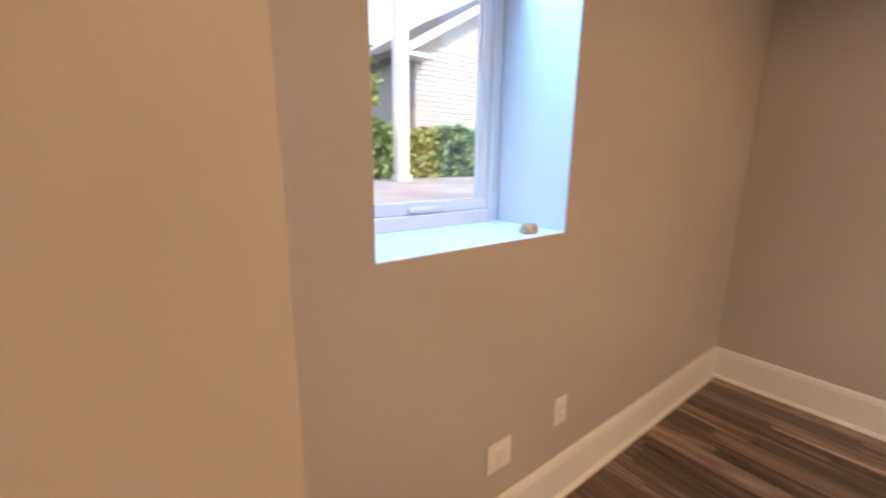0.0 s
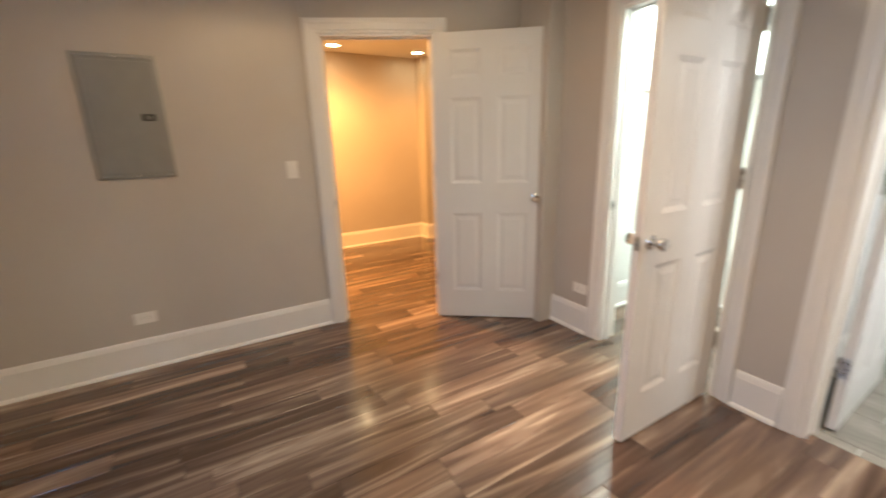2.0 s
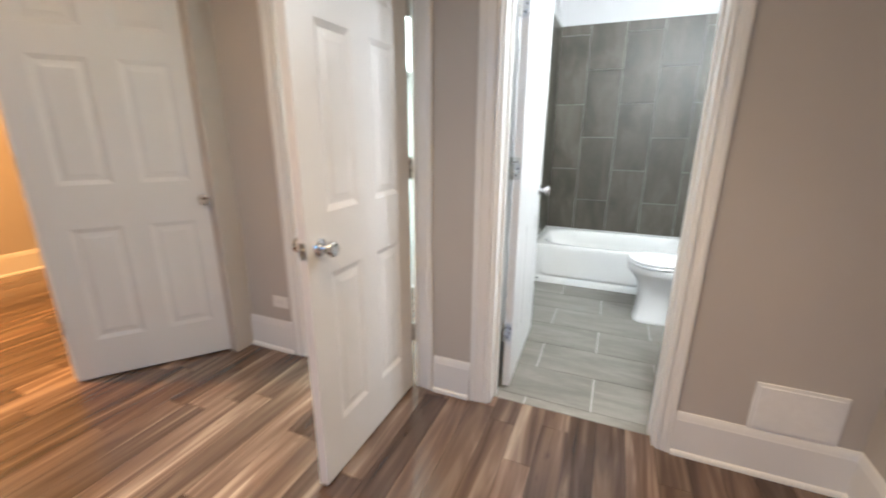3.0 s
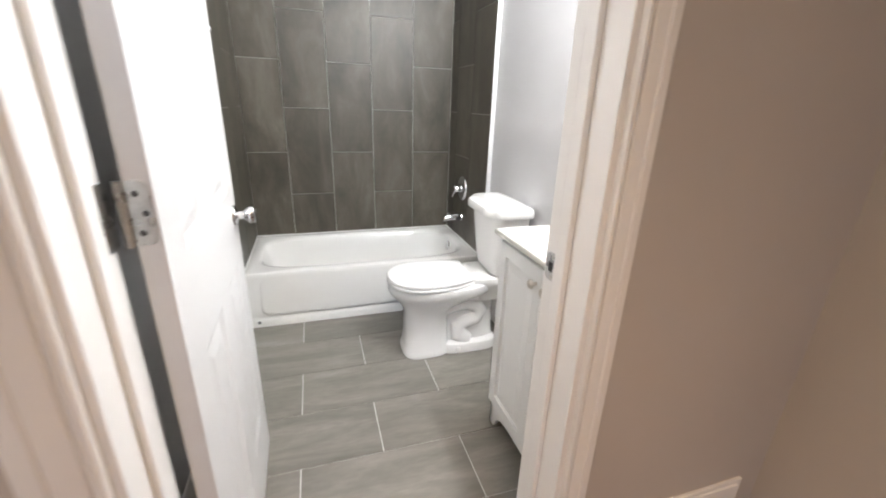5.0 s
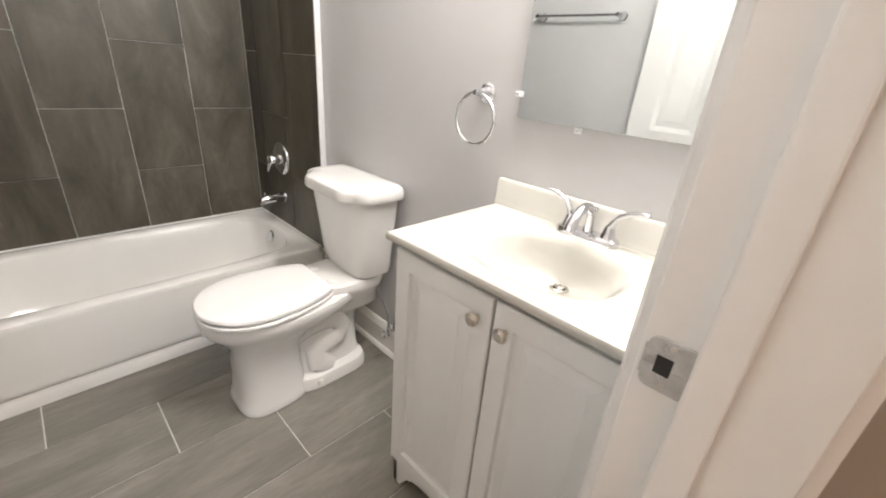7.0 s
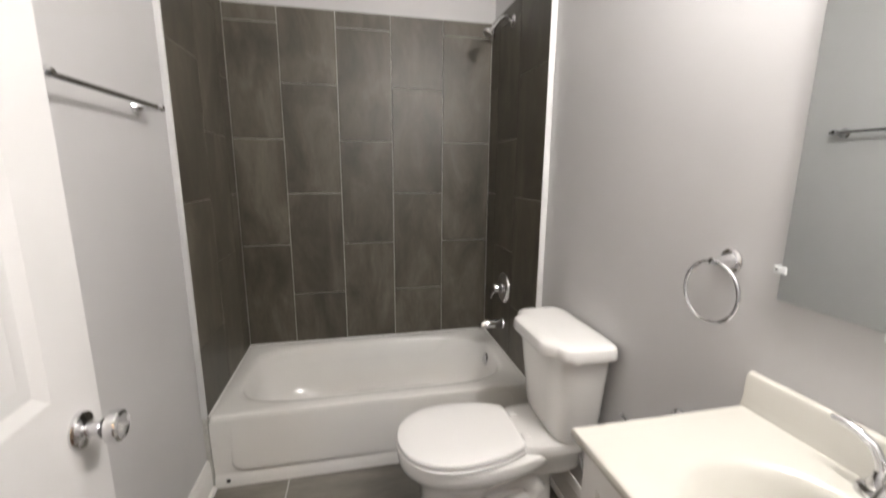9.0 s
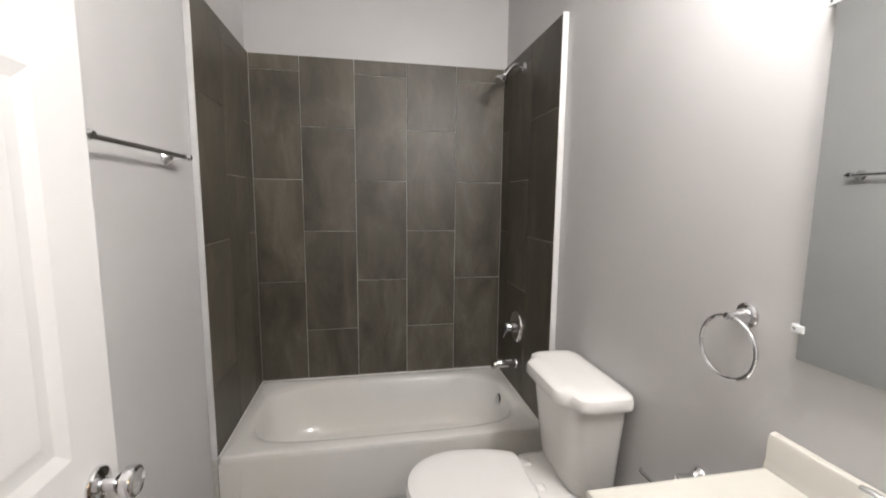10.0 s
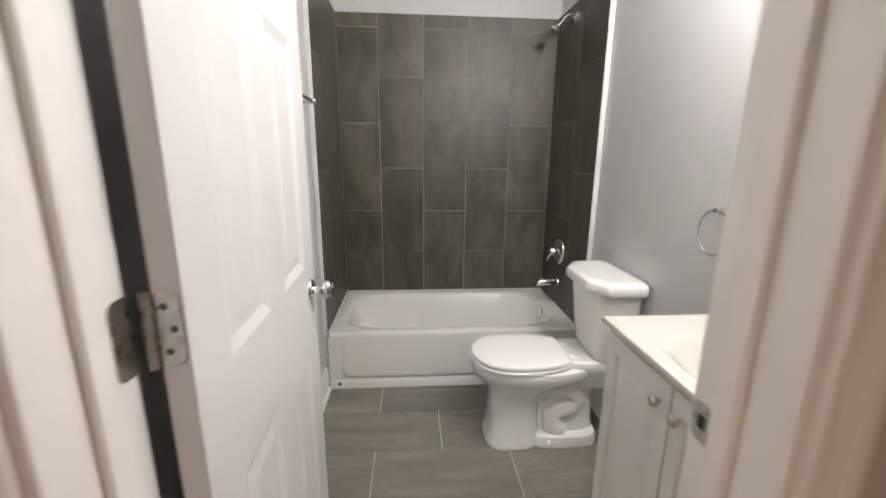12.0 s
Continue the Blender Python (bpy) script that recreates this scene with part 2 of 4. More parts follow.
# ---- plan ----
CEILING = 2.60
BATHCEIL = 2.69
SOUTH, NORTH, WEST, EAST = -6.03, -2.59, -2.30, 1.543
BACK = -2.450                     # bathroom face of the wall with the doors
OPEN = 2.05                       # height of the door openings
CLOSET = (-0.985, -0.245)
BATHDOOR = (0.136, 0.899)
A = Vector((-2.30, -4.055, 0))    # corner of the panel wall and the slanting wall
SLANT = math.degrees(math.atan2(1.465, 0.683))
LONG = math.hypot(1.465, 0.683)
GAP = (0.095, 0.862)              # opening in the slanting wall, along it
slant = pose(A.x, A.y, 0, 0, 0, SLANT)

# walls of the bedroom
wall_box("wall_south", [(-2.42, -0.585, SOUTH - 0.40, SOUTH, -0.02, CEILING), (0.147, 1.66, SOUTH - 0.40, SOUTH, -0.02, CEILING), (-0.585, 0.147, SOUTH - 0.40, SOUTH, -0.02, 1.125), (-0.585, 0.147, SOUTH - 0.40, SOUTH, 2.12, CEILING)], WALL, "greige painted wall with a deep window recess")
wall_box("wall_chase", [(0.47, EAST, SOUTH, -5.60, -0.02, CEILING)], WALL, "greige painted wall projection beside the window")
wall_box("wall_west", [(WEST - 0.12, WEST, SOUTH, A.y + 0.02, -0.02, CEILING)], WALL, "greige painted wall that holds the grey electrical panel")
wall_box("wall_east", [(EAST, EAST + 0.12, SOUTH, NORTH, -0.02, CEILING)], WALL, "plain greige painted side wall")
wall_box("wall_north", [(-1.75, CLOSET[0], NORTH, BACK, -0.02, BATHCEIL), (CLOSET[1], BATHDOOR[0], NORTH, BACK, -0.02, BATHCEIL), (BATHDOOR[1], 1.66, NORTH, BACK, -0.02, BATHCEIL),
                        (CLOSET[0], CLOSET[1], NORTH, BACK, OPEN, BATHCEIL), (BATHDOOR[0], BATHDOOR[1], NORTH, BACK, OPEN, BATHCEIL)], WALL, "greige painted wall with the closet and bathroom doorways")
bm = bmesh.new()
for b in ((0, GAP[0], 0, 0.12, -0.02, CEILING), (GAP[1], LONG + 0.1, 0, 0.12, -0.02, CEILING), (GAP[0], GAP[1], 0, 0.12, OPEN, CEILING)):
    box(bm, *b, m=slant)
structure("wall_slanting", bm, WALL, "slanting greige wall with a doorway into the next room")
wall_box("ceiling", [(-2.5, 1.66, SOUTH - 0.4, NORTH, CEILING, CEILING + 0.1)], CEIL, "plain white painted ceiling", "ceiling")

# walls of the next room, lit orange
wall_box("wall_next_room_west", [(-4.62, -4.50, -4.9, -2.08, -0.02, 2.40), (-4.62, -4.31, -2.08, -1.2, -0.02, 2.40)], WALL, "painted wall with a shallow step under warm lamps")
wall_box("wall_next_room_south", [(-4.62, WEST - 0.12, -5.02, -4.9, -0.02, 2.40)], WALL, "plain painted wall of the next room")
wall_box("wall_next_room_east", [(-2.945, -1.41, -2.725, -1.2, -0.02, 2.40)], WALL, "painted wall corner in the next room")
wall_box("wall_next_room_north", [(-4.62, -1.29, -1.2, -1.08, -0.02, 2.50)], WALL, "plain painted wall of the next room")
wall_box("ceiling_next_room", [(-4.62, -1.41, -4.9, -1.2, 2.40, 2.46)], CEIL, "lower white ceiling with recessed lamps", "ceiling")

# closet walls
CLOSETWALL = paint("white_closet_paint", (0.78, 0.78, 0.76), 0.6)
wall_box("wall_closet_west", [(-1.41, -1.29, BACK, -1.2, -0.02, 2.50)], CLOSETWALL, "white painted closet wall")
wall_box("wall_closet_north", [(-1.29, -0.10, -1.32, -1.2, -0.02, 2.50)], CLOSETWALL, "white painted closet back wall")
wall_box("ceiling_closet", [(-1.29, -0.10, BACK, -1.32, 2.50, 2.56)], CEIL, "white closet ceiling", "ceiling")

# bathroom walls
wall_box("wall_bath_west", [(-0.10, -0.022, BACK, 0.14, -0.02, BATHCEIL)], BATHWALL, "pale grey painted bathroom wall behind the towel bar")
wall_box("wall_bath_north", [(-0.022, 1.62, 0.022, 0.14, -0.02, BATHCEIL)], BATHWALL, "pale grey painted wall above the tub tile")
wall_box("wall_bath_east", [(1.50, 1.62, BACK, 0.022, -0.02, BATHCEIL)], BATHWALL, "pale grey painted wall behind toilet, mirror and vanity")
wall_box("wall_bath_south_lining", [(BATHDOOR[1], 1.50, BACK, BACK + 0.003, 0, BATHCEIL), (-0.022, BATHDOOR[0], BACK, BACK + 0.003, 0, BATHCEIL), (BATHDOOR[0], BATHDOOR[1], BACK, BACK + 0.003, OPEN, BATHCEIL)], BATHWALL, "pale grey paint on the bathroom side of the doorway wall")
wall_box("ceiling_bath", [(-0.1, 1.62, BACK, 0.14, BATHCEIL, BATHCEIL + 0.08)], CEIL, "white bathroom ceiling", "ceiling")
bm = bmesh.new()
loft(bm, [[Vector((-0.022, y, 2.53)), Vector((0.27, y, BATHCEIL)), Vector((-0.022, y, BATHCEIL))] for y in (BACK + 0.003, 0.022)])
structure("ceiling_slope", bm, CEIL, "sloping white strip between bathroom wall and ceiling", "ceiling")

# floors
wall_box("floor", [(-4.7, 1.6, -6.1, -2.53, -0.08, -0.006), (-4.7, -0.1, -2.53, -1.15, -0.08, -0.006)], SUBFLOOR, "grey-brown weathered plank floor", "floor")
wall_box("floor_bath", [(-0.022, 1.50, -2.53, 0.022, -0.08, -0.003)], GROUT, "grey tiled bathroom floor", "floor")

# ---- trim ----


def base_run(name, p, q, m=None, height=0.2, label="tall white baseboard with a shoe moulding"):
    """Baseboard from p to q (x, y); the room lies to the left of the way from p to q."""
    p, q = Vector((*p, 0)), Vector((*q, 0))
    d = (q - p).normalized()
    side = Vector((-d.y, d.x, 0))
    top = thing(name, (0, 0, 0), label, "baseboard", "structure")
    for nm, prof in (("board", [(0, 0), (0.014, 0), (0.014, height - 0.035), (0.011, height - 0.026), (0.011, height - 0.012), (0.004, height), (0, height)]),
                     ("shoe_moulding", [(0.014, 0), (0.028, 0), (0.0275, 0.006), (0.024, 0.014), (0.018, 0.019), (0.014, 0.02)])):
        bm = bmesh.new()
        loft(bm, [[w + side * u + Vector((0, 0, v)) for u, v in prof] for w in (p, q)])
        part(nm, bm, TRIM, top)
    if m is not None:
        top.matrix_world = m
    return top


CASE = 0.092


def on_slant(s, off=0.0):
    v = slant @ Vector((s, -off, 0))
    return v.x, v.y


base_run("baseboard_south", (WEST, SOUTH), (0.47, SOUTH))
base_run("baseboard_chase_side", (0.47, SOUTH), (0.47, -5.60))
base_run("baseboard_chase", (0.47, -5.60), (EAST, -5.60))
base_run("baseboard_east", (EAST, -5.60), (EAST, NORTH))
base_run("baseboard_west", (WEST, A.y + 0.005), (WEST, SOUTH))
base_run("baseboard_slanting", on_slant(LONG), on_slant(GAP[1] + CASE + 0.005))
base_run("baseboard_north_1", (EAST, NORTH), (BATHDOOR[1] - 0.005 + CASE * 0.59, NORTH))
base_run("baseboard_north_2", (BATHDOOR[0] - CASE, NORTH), (CLOSET[1] + CASE, NORTH))
base_run("baseboard_north_3", (CLOSET[0] - CASE, NORTH), (-1.617, NORTH))
base_run("baseboard_next_room", (-4.50, -2.08), (-4.50, -4.9))
base_run("baseboard_next_room_step", (-4.31, -2.08), (-4.50, -2.08))
base_run("baseboard_next_room_far", (-4.31, -1.2), (-4.31, -2.08))
base_run("baseboard_next_room_corner", (-2.945, -2.725), (-2.945, -1.2))
base_run("baseboard_next_room_return", (-1.9, -2.725), (-2.945, -2.725))
base_run("baseboard_closet_west", (-1.29, -1.32), (-1.29, BACK))
base_run("baseboard_closet_north", (-0.10, -1.32), (-1.29, -1.32))
base_run("baseboard_bath_west", (-0.022, -0.745), (-0.022, BACK), None, 0.15, "white baseboard with a shoe moulding along the bathroom wall")
base_run("baseboard_bath_east", (1.50, -1.84), (1.50, -0.745), None, 0.15, "white baseboard with a shoe moulding behind the toilet")


def casing_set(top, w0, w1, face, sign, right=1.0):
    """Two legs and a head of moulded casing round an opening, in the thing's own x and z; face: its y, sign: the way it stands out."""
    prof = [(0, 0), (0, 0.010), (0.004, 0.014), (0.011, 0.015), (0.015, 0.012), (0.017, 0.007), (0.020, 0.007), (0.023, 0.013), (0.034, 0.016), (0.058, 0.017), (0.062, 0.021), (0.086, 0.021), (CASE, 0.018), (CASE, 0)]
    for nm, mark, x, wide in (("casing_leg", -1, w0 + 0.005, 1), ("casing_leg", 1, w1 - 0.005, right)):
        bm = bmesh.new()
        loft(bm, [[Vector((x + mark * u * wide, face + sign * v, z + (u if z else 0))) for u, v in prof] for z in (0.0, OPEN - 0.005)])
        part(nm, bm, TRIM, top)
    bm = bmesh.new()
    loft(bm, [[Vector((x + e * u, face + sign * v, OPEN - 0.005 + u)) for u, v in prof] for x, e in ((w0 + 0.005, -1), (w1 - 0.005, right))])
    part("casing_head", bm, TRIM, top)


def door_frame(name, m, w0, w1, depth, stop, label, both=True, right=1.0):
    """Jambs with a stop, and casing on one or both faces. Local: x along the wall, y from 0 (room face) into the wall."""
    top = thing(name, (0, 0, 0), label, "door frame", "structure")
    top.matrix_world = m
    for nm, b in (("jamb", (w0 - 0.001, w0 + 0.018, -0.002, depth + 0.002, 0, OPEN)), ("jamb", (w1 - 0.018, w1 + 0.001, -0.002, depth + 0.002, 0, OPEN)), ("jamb_head", (w0 + 0.018, w1 - 0.018, -0.002, depth + 0.002, OPEN - 0.018, OPEN + 0.001))):
        part(nm, box(bmesh.new(), *b, 0.0015, 1), TRIM, top)
    for nm, b in (("door_stop", (w0 + 0.018, w0 + 0.030, stop, stop + 0.034, 0, OPEN - 0.03)), ("door_stop", (w1 - 0.030, w1 - 0.018, stop, stop + 0.034, 0, OPEN - 0.03)), ("door_stop", (w0 + 0.018, w1 - 0.018, stop, stop + 0.034, OPEN - 0.03, OPEN - 0.018))):
        part(nm, box(bmesh.new(), *b, 0.003, 2), TRIM, top)
    casing_set(top, w0, w1, -0.0, -1, right)
    if both:
        casing_set(top, w0, w1, depth + 0.003, 1)
    return top


def rounded_plate(bm, w, h, t, r, m):
    """A flat plate with round corners: w by h in local x and z, t thick towards -y."""
    pts = []
    for cx, cz, a0 in ((w / 2 - r, h / 2 - r, 0), (-w / 2 + r, h / 2 - r, 90), (-w / 2 + r, -h / 2 + r, 180), (w / 2 - r, -h / 2 + r, 270)):
        for k in range(6):
            a = radians(a0 + 18 * k)
            pts.append((cx + r * math.cos(a), cz + r * math.sin(a)))
    e = 0.0005
    return loft(bm, [[m @ Vector((x * f, y, z * f)) for x, z in pts] for y, f in ((0, 1), (-t + e, 1), (-t, 1 - 2 * e / w))])


def strike(top, x, y, z, face, length=0.057):
    """A strike plate, a black block as the shade in its hole, and two screws, let into a jamb whose face looks along
    face (+1 or -1) in x.
    """
    bm = bmesh.new()
    turn = Matrix.Translation((x - face * 0.0008, y - 0.003, z)) @ pose(0, 0, 0, 0, 0, 90 * face)
    rounded_plate(bm, 0.044, length, 0.0028, 0.009, turn)
    tube(bm, [(x - face * 0.002, y + 0.018, z - 0.017), (x - face * 0.002, y + 0.018, z + 0.017)], 0.004, 10)
    plate = part("strike_plate", bm, STEEL, top, "worn steel strike plate")
    part("latch_hole_shade", box(bmesh.new(), x + face * 0.0016 - 0.0008, x + face * 0.0016 + 0.0008, y - 0.006, y + 0.009, z - 0.010, z + 0.010, 0.0005, 1), DARK, plate)
    for dz in (-0.021, 0.021):
        bm = bmesh.new()
        lathe(bm, [(0.0036, 0), (0.0032, 0.0012), (0.001, 0.0016)], Matrix.Translation((x + face * 0.0018, y - 0.003, z + dz)) @ pose(0, 0, 0, 0, 90 * face, 0), 10)
        part("screw", bm, NICKEL, plate)


frame_bath = door_frame("door_frame_bath", pose(0, NORTH, 0), *BATHDOOR, NORTH * -1 + BACK, 0.061, "white bathroom door frame with moulded casing", True, 0.59)
strike(frame_bath, BATHDOOR[1] - 0.0185, 0.116, 1.013, -1)
frame_closet = door_frame("door_frame_closet", pose(0, NORTH, 0), *CLOSET, NORTH * -1 + BACK, 0.045, "white closet door frame with moulded casing", False)
strike(frame_closet, CLOSET[0] + 0.0185, 0.022, 0.93, 1)
frame_next = door_frame("door_frame_next_room", slant, *GAP, 0.12, 0.045, "white door frame towards the orange-lit room")
strike(frame_next, GAP[0] + 0.0185, 0.022, 0.93, 1)

# ---- doors ----


def leaf_mesh(w, h, t=0.035):
    """A moulded six-panel leaf: x from the hinge edge, y over its thickness, z up."""
    bm = bmesh.new()
    stile, mull = 0.112, 0.108
    pw = (w - 2 * stile - mull) / 2
    xs = [0, stile, stile + pw, stile + pw + mull, w - stile, w]
    zs = [0, 0.215, 0.820, 1.035, 1.62, 1.745, 1.925, h]
    for y, out in ((0.0, -1), (t, 1)):
        def v(x, z, d=0.0):
            return bm.verts.new((x, y - out * d, z))
        for i in range(5):
            for k in range(7):
                a, b, c, d = xs[i], xs[i + 1], zs[k], zs[k + 1]
                if i in (1, 3) and k in (1, 3, 5):
                    rings = []
                    for inset, depth in ((0, 0), (0.003, 0.0010), (0.022, 0.0075), (0.026, 0.0075), (0.050, 0.0016), (0.053, 0.0010)):
                        rings.append([v(a + inset, c + inset, depth), v(b - inset, c + inset, depth), v(b - inset, d - inset, depth), v(a + inset, d - inset, depth)])
                    for p, q in zip(rings, rings[1:]):
                        for n in range(4):
                            bm.faces.new((p[n], p[(n + 1) % 4], q[(n + 1) % 4], q[n]))
                    bm.faces.new(rings[-1])
                else:
                    bm.faces.new((v(a, c), v(b, c), v(b, d), v(a, d)))
    for x in (0, w):
        bm.faces.new([bm.verts.new(p) for p in ((x, 0, 0), (x, t, 0), (x, t, h), (x, 0, h))])
    for z in (0, h):
        bm.faces.new([bm.verts.new(p) for p in ((0, 0, z), (w, 0, z), (w, t, z), (0, t, z))])
    bmesh.ops.remove_doubles(bm, verts=bm.verts, dist=0.0002)
    return bm


def knob(parent, x, y, z, sign, mat):
    """A rose, neck and flat-faced round knob that stands out along sign * y."""
    m = Matrix.Translation((x, y, z)) @ pose(0, 0, 0, -90 * sign, 0, 0)
    bm = bmesh.new()
    lathe(bm, [(0.032, 0), (0.032, 0.003), (0.030, 0.007), (0.022, 0.011), (0.014, 0.013)], m, 28)
    rose = part("rose", bm, mat, parent)
    bm = bmesh.new()
    lathe(bm, [(0.012, 0.011), (0.0115, 0.024), (0.013, 0.031), (0.020, 0.037), (0.0265, 0.044), (0.0275, 0.052), (0.0255, 0.060), (0.021, 0.0635), (0.018, 0.0625), (0.004, 0.0615)], m, 28)
    return part("knob", bm, mat, parent)


def hinge(parent, z, mat, jamb):
    """A butt hinge at the leaf's hinge edge: knuckles, a plate on the leaf's edge and one towards the jamb."""
    top = part("hinge", tube(bmesh.new(), [(-0.006, 0.041, z - 0.05), (-0.006, 0.041, z + 0.05)], 0.0062, 14), mat, parent, "worn steel butt hinge")
    part("leaf_plate", rounded_plate(bmesh.new(), 0.040, 0.10, 0.0026, 0.014, Matrix.Translation((0.0004, 0.024, z)) @ pose(0, 0, 0, 0, 0, -90)), mat, top)
    bm = rounded_plate(bmesh.new(), 0.040, 0.10, 0.0024, 0.014, jamb @ Matrix.Translation((0.013, 0.0012, z)))
    part("jamb_plate", bm, mat, top)
    for dz in (-0.030, 0.0, 0.030):
        bm = bmesh.new()
        lathe(bm, [(0.005, 0), (0.0045, 0.0011), (0.001, 0.0015)], Matrix.Translation((-0.0022, 0.023 - 0.009 * (dz == 0), z + dz)) @ pose(0, 0, 0, 0, -90, 0), 10)
        part("screw", bm, SCREW, top)


def door(name, w, m, jamb, label, knob_z=0.93, mat=CHROME, back_knob=True):
    top = thing(name, (0, 0, 0), label, "door", "structure")
    top.matrix_world = m
    part("leaf", leaf_mesh(w, 2.03), DOOR, top, "", 14)
    knob(top, w - 0.062, 0.0, knob_z, -1, mat)
    if back_knob:
        knob(top, w - 0.062, 0.035, knob_z, 1, mat)
    bm = bmesh.new()
    box(bm, w - 0.001, w + 0.0012, 0.005, 0.030, knob_z - 0.028, knob_z + 0.028, 0.0008, 1)
    plate = part("latch_plate", bm, STEEL, top)
    part("latch_bolt", box(bmesh.new(), w, w + 0.011, 0.011, 0.024, knob_z - 0.008, knob_z + 0.008, 0.003, 2), STEEL, plate)
    for z in (0.31, 1.135, 1.80):
        hinge(top, z, STEEL, m.inverted() @ jamb)
    return top


# bathroom door, swung inwards against the towel-bar wall
door("door_bath", 0.735, pose(0.210, BACK + 0.018, 0.012, 0, 0, 91.9), pose(BATHDOOR[0] + 0.019, BACK + 0.002, 0.012, 0, 0, -90), "white six-panel bathroom door standing open against the side wall", 0.955, CHROME, False)
# closet door, square to its wall
door("door_closet", 0.700, pose(-0.299, NORTH - 0.028, 0.012, 0, 0, -90.5), pose(CLOSET[1] - 0.019, NORTH - 0.002, 0.012, 0, 0, 90), "white six-panel closet door standing open, square to its wall", 0.925)
# door of the next room, folded back towards the wall
hx, hy = on_slant(GAP[1] - 0.012, 0.022)
door("door_next_room", 0.773, pose(hx, hy, 0.012, 0, 0, 51.4), slant @ pose(GAP[1] - 0.019, -0.002, 0.012, 0, 0, 90), "white six-panel door folded back towards the wall", 0.93, CHROME, False)

# ---- bathtub ----


def bathtub():
    top = thing("bathtub", (0.737, -0.372, 0), "white enamelled alcove bathtub with a stepped apron", "bathtub")
    L, W, H = 0.737, 0.372, 0.352
    n = 56

    def rounded(ax, ay, z, power, cx=0.0, cy=0.0):
        return [Vector((p.x, p.y, z)) for p in oval(cx, cy, z, ax, ay, n, power)]
    bm = bmesh.new()
    rings = [rounded(L, W, H - 0.03, 60), rounded(L, W, H - 0.014, 60), rounded(L - 0.004, W - 0.004, H - 0.004, 50), rounded(L - 0.012, W - 0.012, H, 40),
             rounded(L - 0.055, W - 0.058, H + 0.001, 5.5), rounded(L - 0.068, W - 0.072, H - 0.004, 4.6), rounded(L - 0.078, W - 0.082, H - 0.016, 4.2),
             rounded(L - 0.10, W - 0.095, H - 0.10, 3.9, 0.004), rounded(L - 0.135, W - 0.115, 0.12, 3.6, 0.012), rounded(L - 0.175, W - 0.145, 0.075, 3.3, 0.018), rounded(L - 0.25, W - 0.21, 0.058, 3.0, 0.02), rounded(0.1, 0.05, 0.054, 2, 0.02)]
    loft(bm, rings, (False, True))
    part("basin", bm, ENAMEL, top)
    bm = bmesh.new()
    prof = [(0.001, H - 0.0295), (0.002, 0.22), (0.006, 0.13), (0.011, 0.070), (0.012, 0.062), (0.008, 0.048), (0.004, 0.040), (0.003, 0.0), (0.04, 0.0), (0.04, H - 0.0295)]
    loft(bm, [[Vector((x, -W + u, z)) for u, z in prof] for x in (-L, L)])
    part("apron", bm, ENAMEL, top)
    # raised panel outline on the apron
    bm = bmesh.new()
    pts = []
    hw, z0, z1, r = L - 0.072, 0.064, H - 0.026, 0.055
    for cx, cz, a0 in ((hw - r, z0 + r, -90), (hw - r, z1 - r, 0), (-hw + r, z1 - r, 90), (-hw + r, z0 + r, 180)):
        for k in range(7):
            a = radians(a0 + 15 * k)
            pts.append((cx + r * math.cos(a), cz + r * math.sin(a)))
    loft(bm, [[Vector((x, -W + d, z)) for x, z in [(px * s, (pz - z1) * s2 + z1) for px, pz in pts]] for d, s, s2 in ((0.02, 1, 1), (0.0100, 0.999, 0.995), (0.0045, 0.994, 0.975), (0.0015, 0.985, 0.945), (0.0008, 0.970, 0.90))])
    part("apron_panel", bm, ENAMEL, top)
    for x in (-L + 0.055, L - 0.055):
        bm = bmesh.new()
        lathe(bm, [(0.009, -0.004), (0.009, 0.002), (0.006, 0.004)], Matrix.Translation((x, -W + 0.003, 0.032)) @ pose(0, 0, 0, 90, 0, 0), 14)
        # solid black disc, the hole's shade put into its colour
        part("screw_hole_shade", bm, DARK, top, "small hole in the apron, its shade a black disc")
    bm = bmesh.new()
    lathe(bm, [(0.036, 0), (0.036, 0.004), (0.030, 0.009), (0.012, 0.010), (0.004, 0.012)], Matrix.Translation((L - 0.092, 0.045, 0.290)) @ pose(0, 0, 0, 0, -78, 0), 24)
    part("overflow_plate", bm, CHROME, top, "round chrome overflow plate")
    bm = bmesh.new()
    lathe(bm, [(0.036, 0.0), (0.034, 0.004), (0.02, 0.006), (0.003, 0.005)], Matrix.Translation((0.46, 0, 0.0585)), 24)
    part("drain", bm, CHROME, top)
    return top


bathtub()
bm = bmesh.new()
for b in ((0.0, 1.475, -0.008, 0.002, 0.350, 0.357), (-0.001, 0.007, -0.74, -0.008, 0.350, 0.357), (1.467, 1.476, -0.74, -0.008, 0.350, 0.357)):
    box(bm, *b, 0.002, 1)
structure("caulk", bm, CAULK, "white caulk line between tub and tile", "caulk")

# ---- bath fittings on the tiled wall ----
RIGHT = 1.475


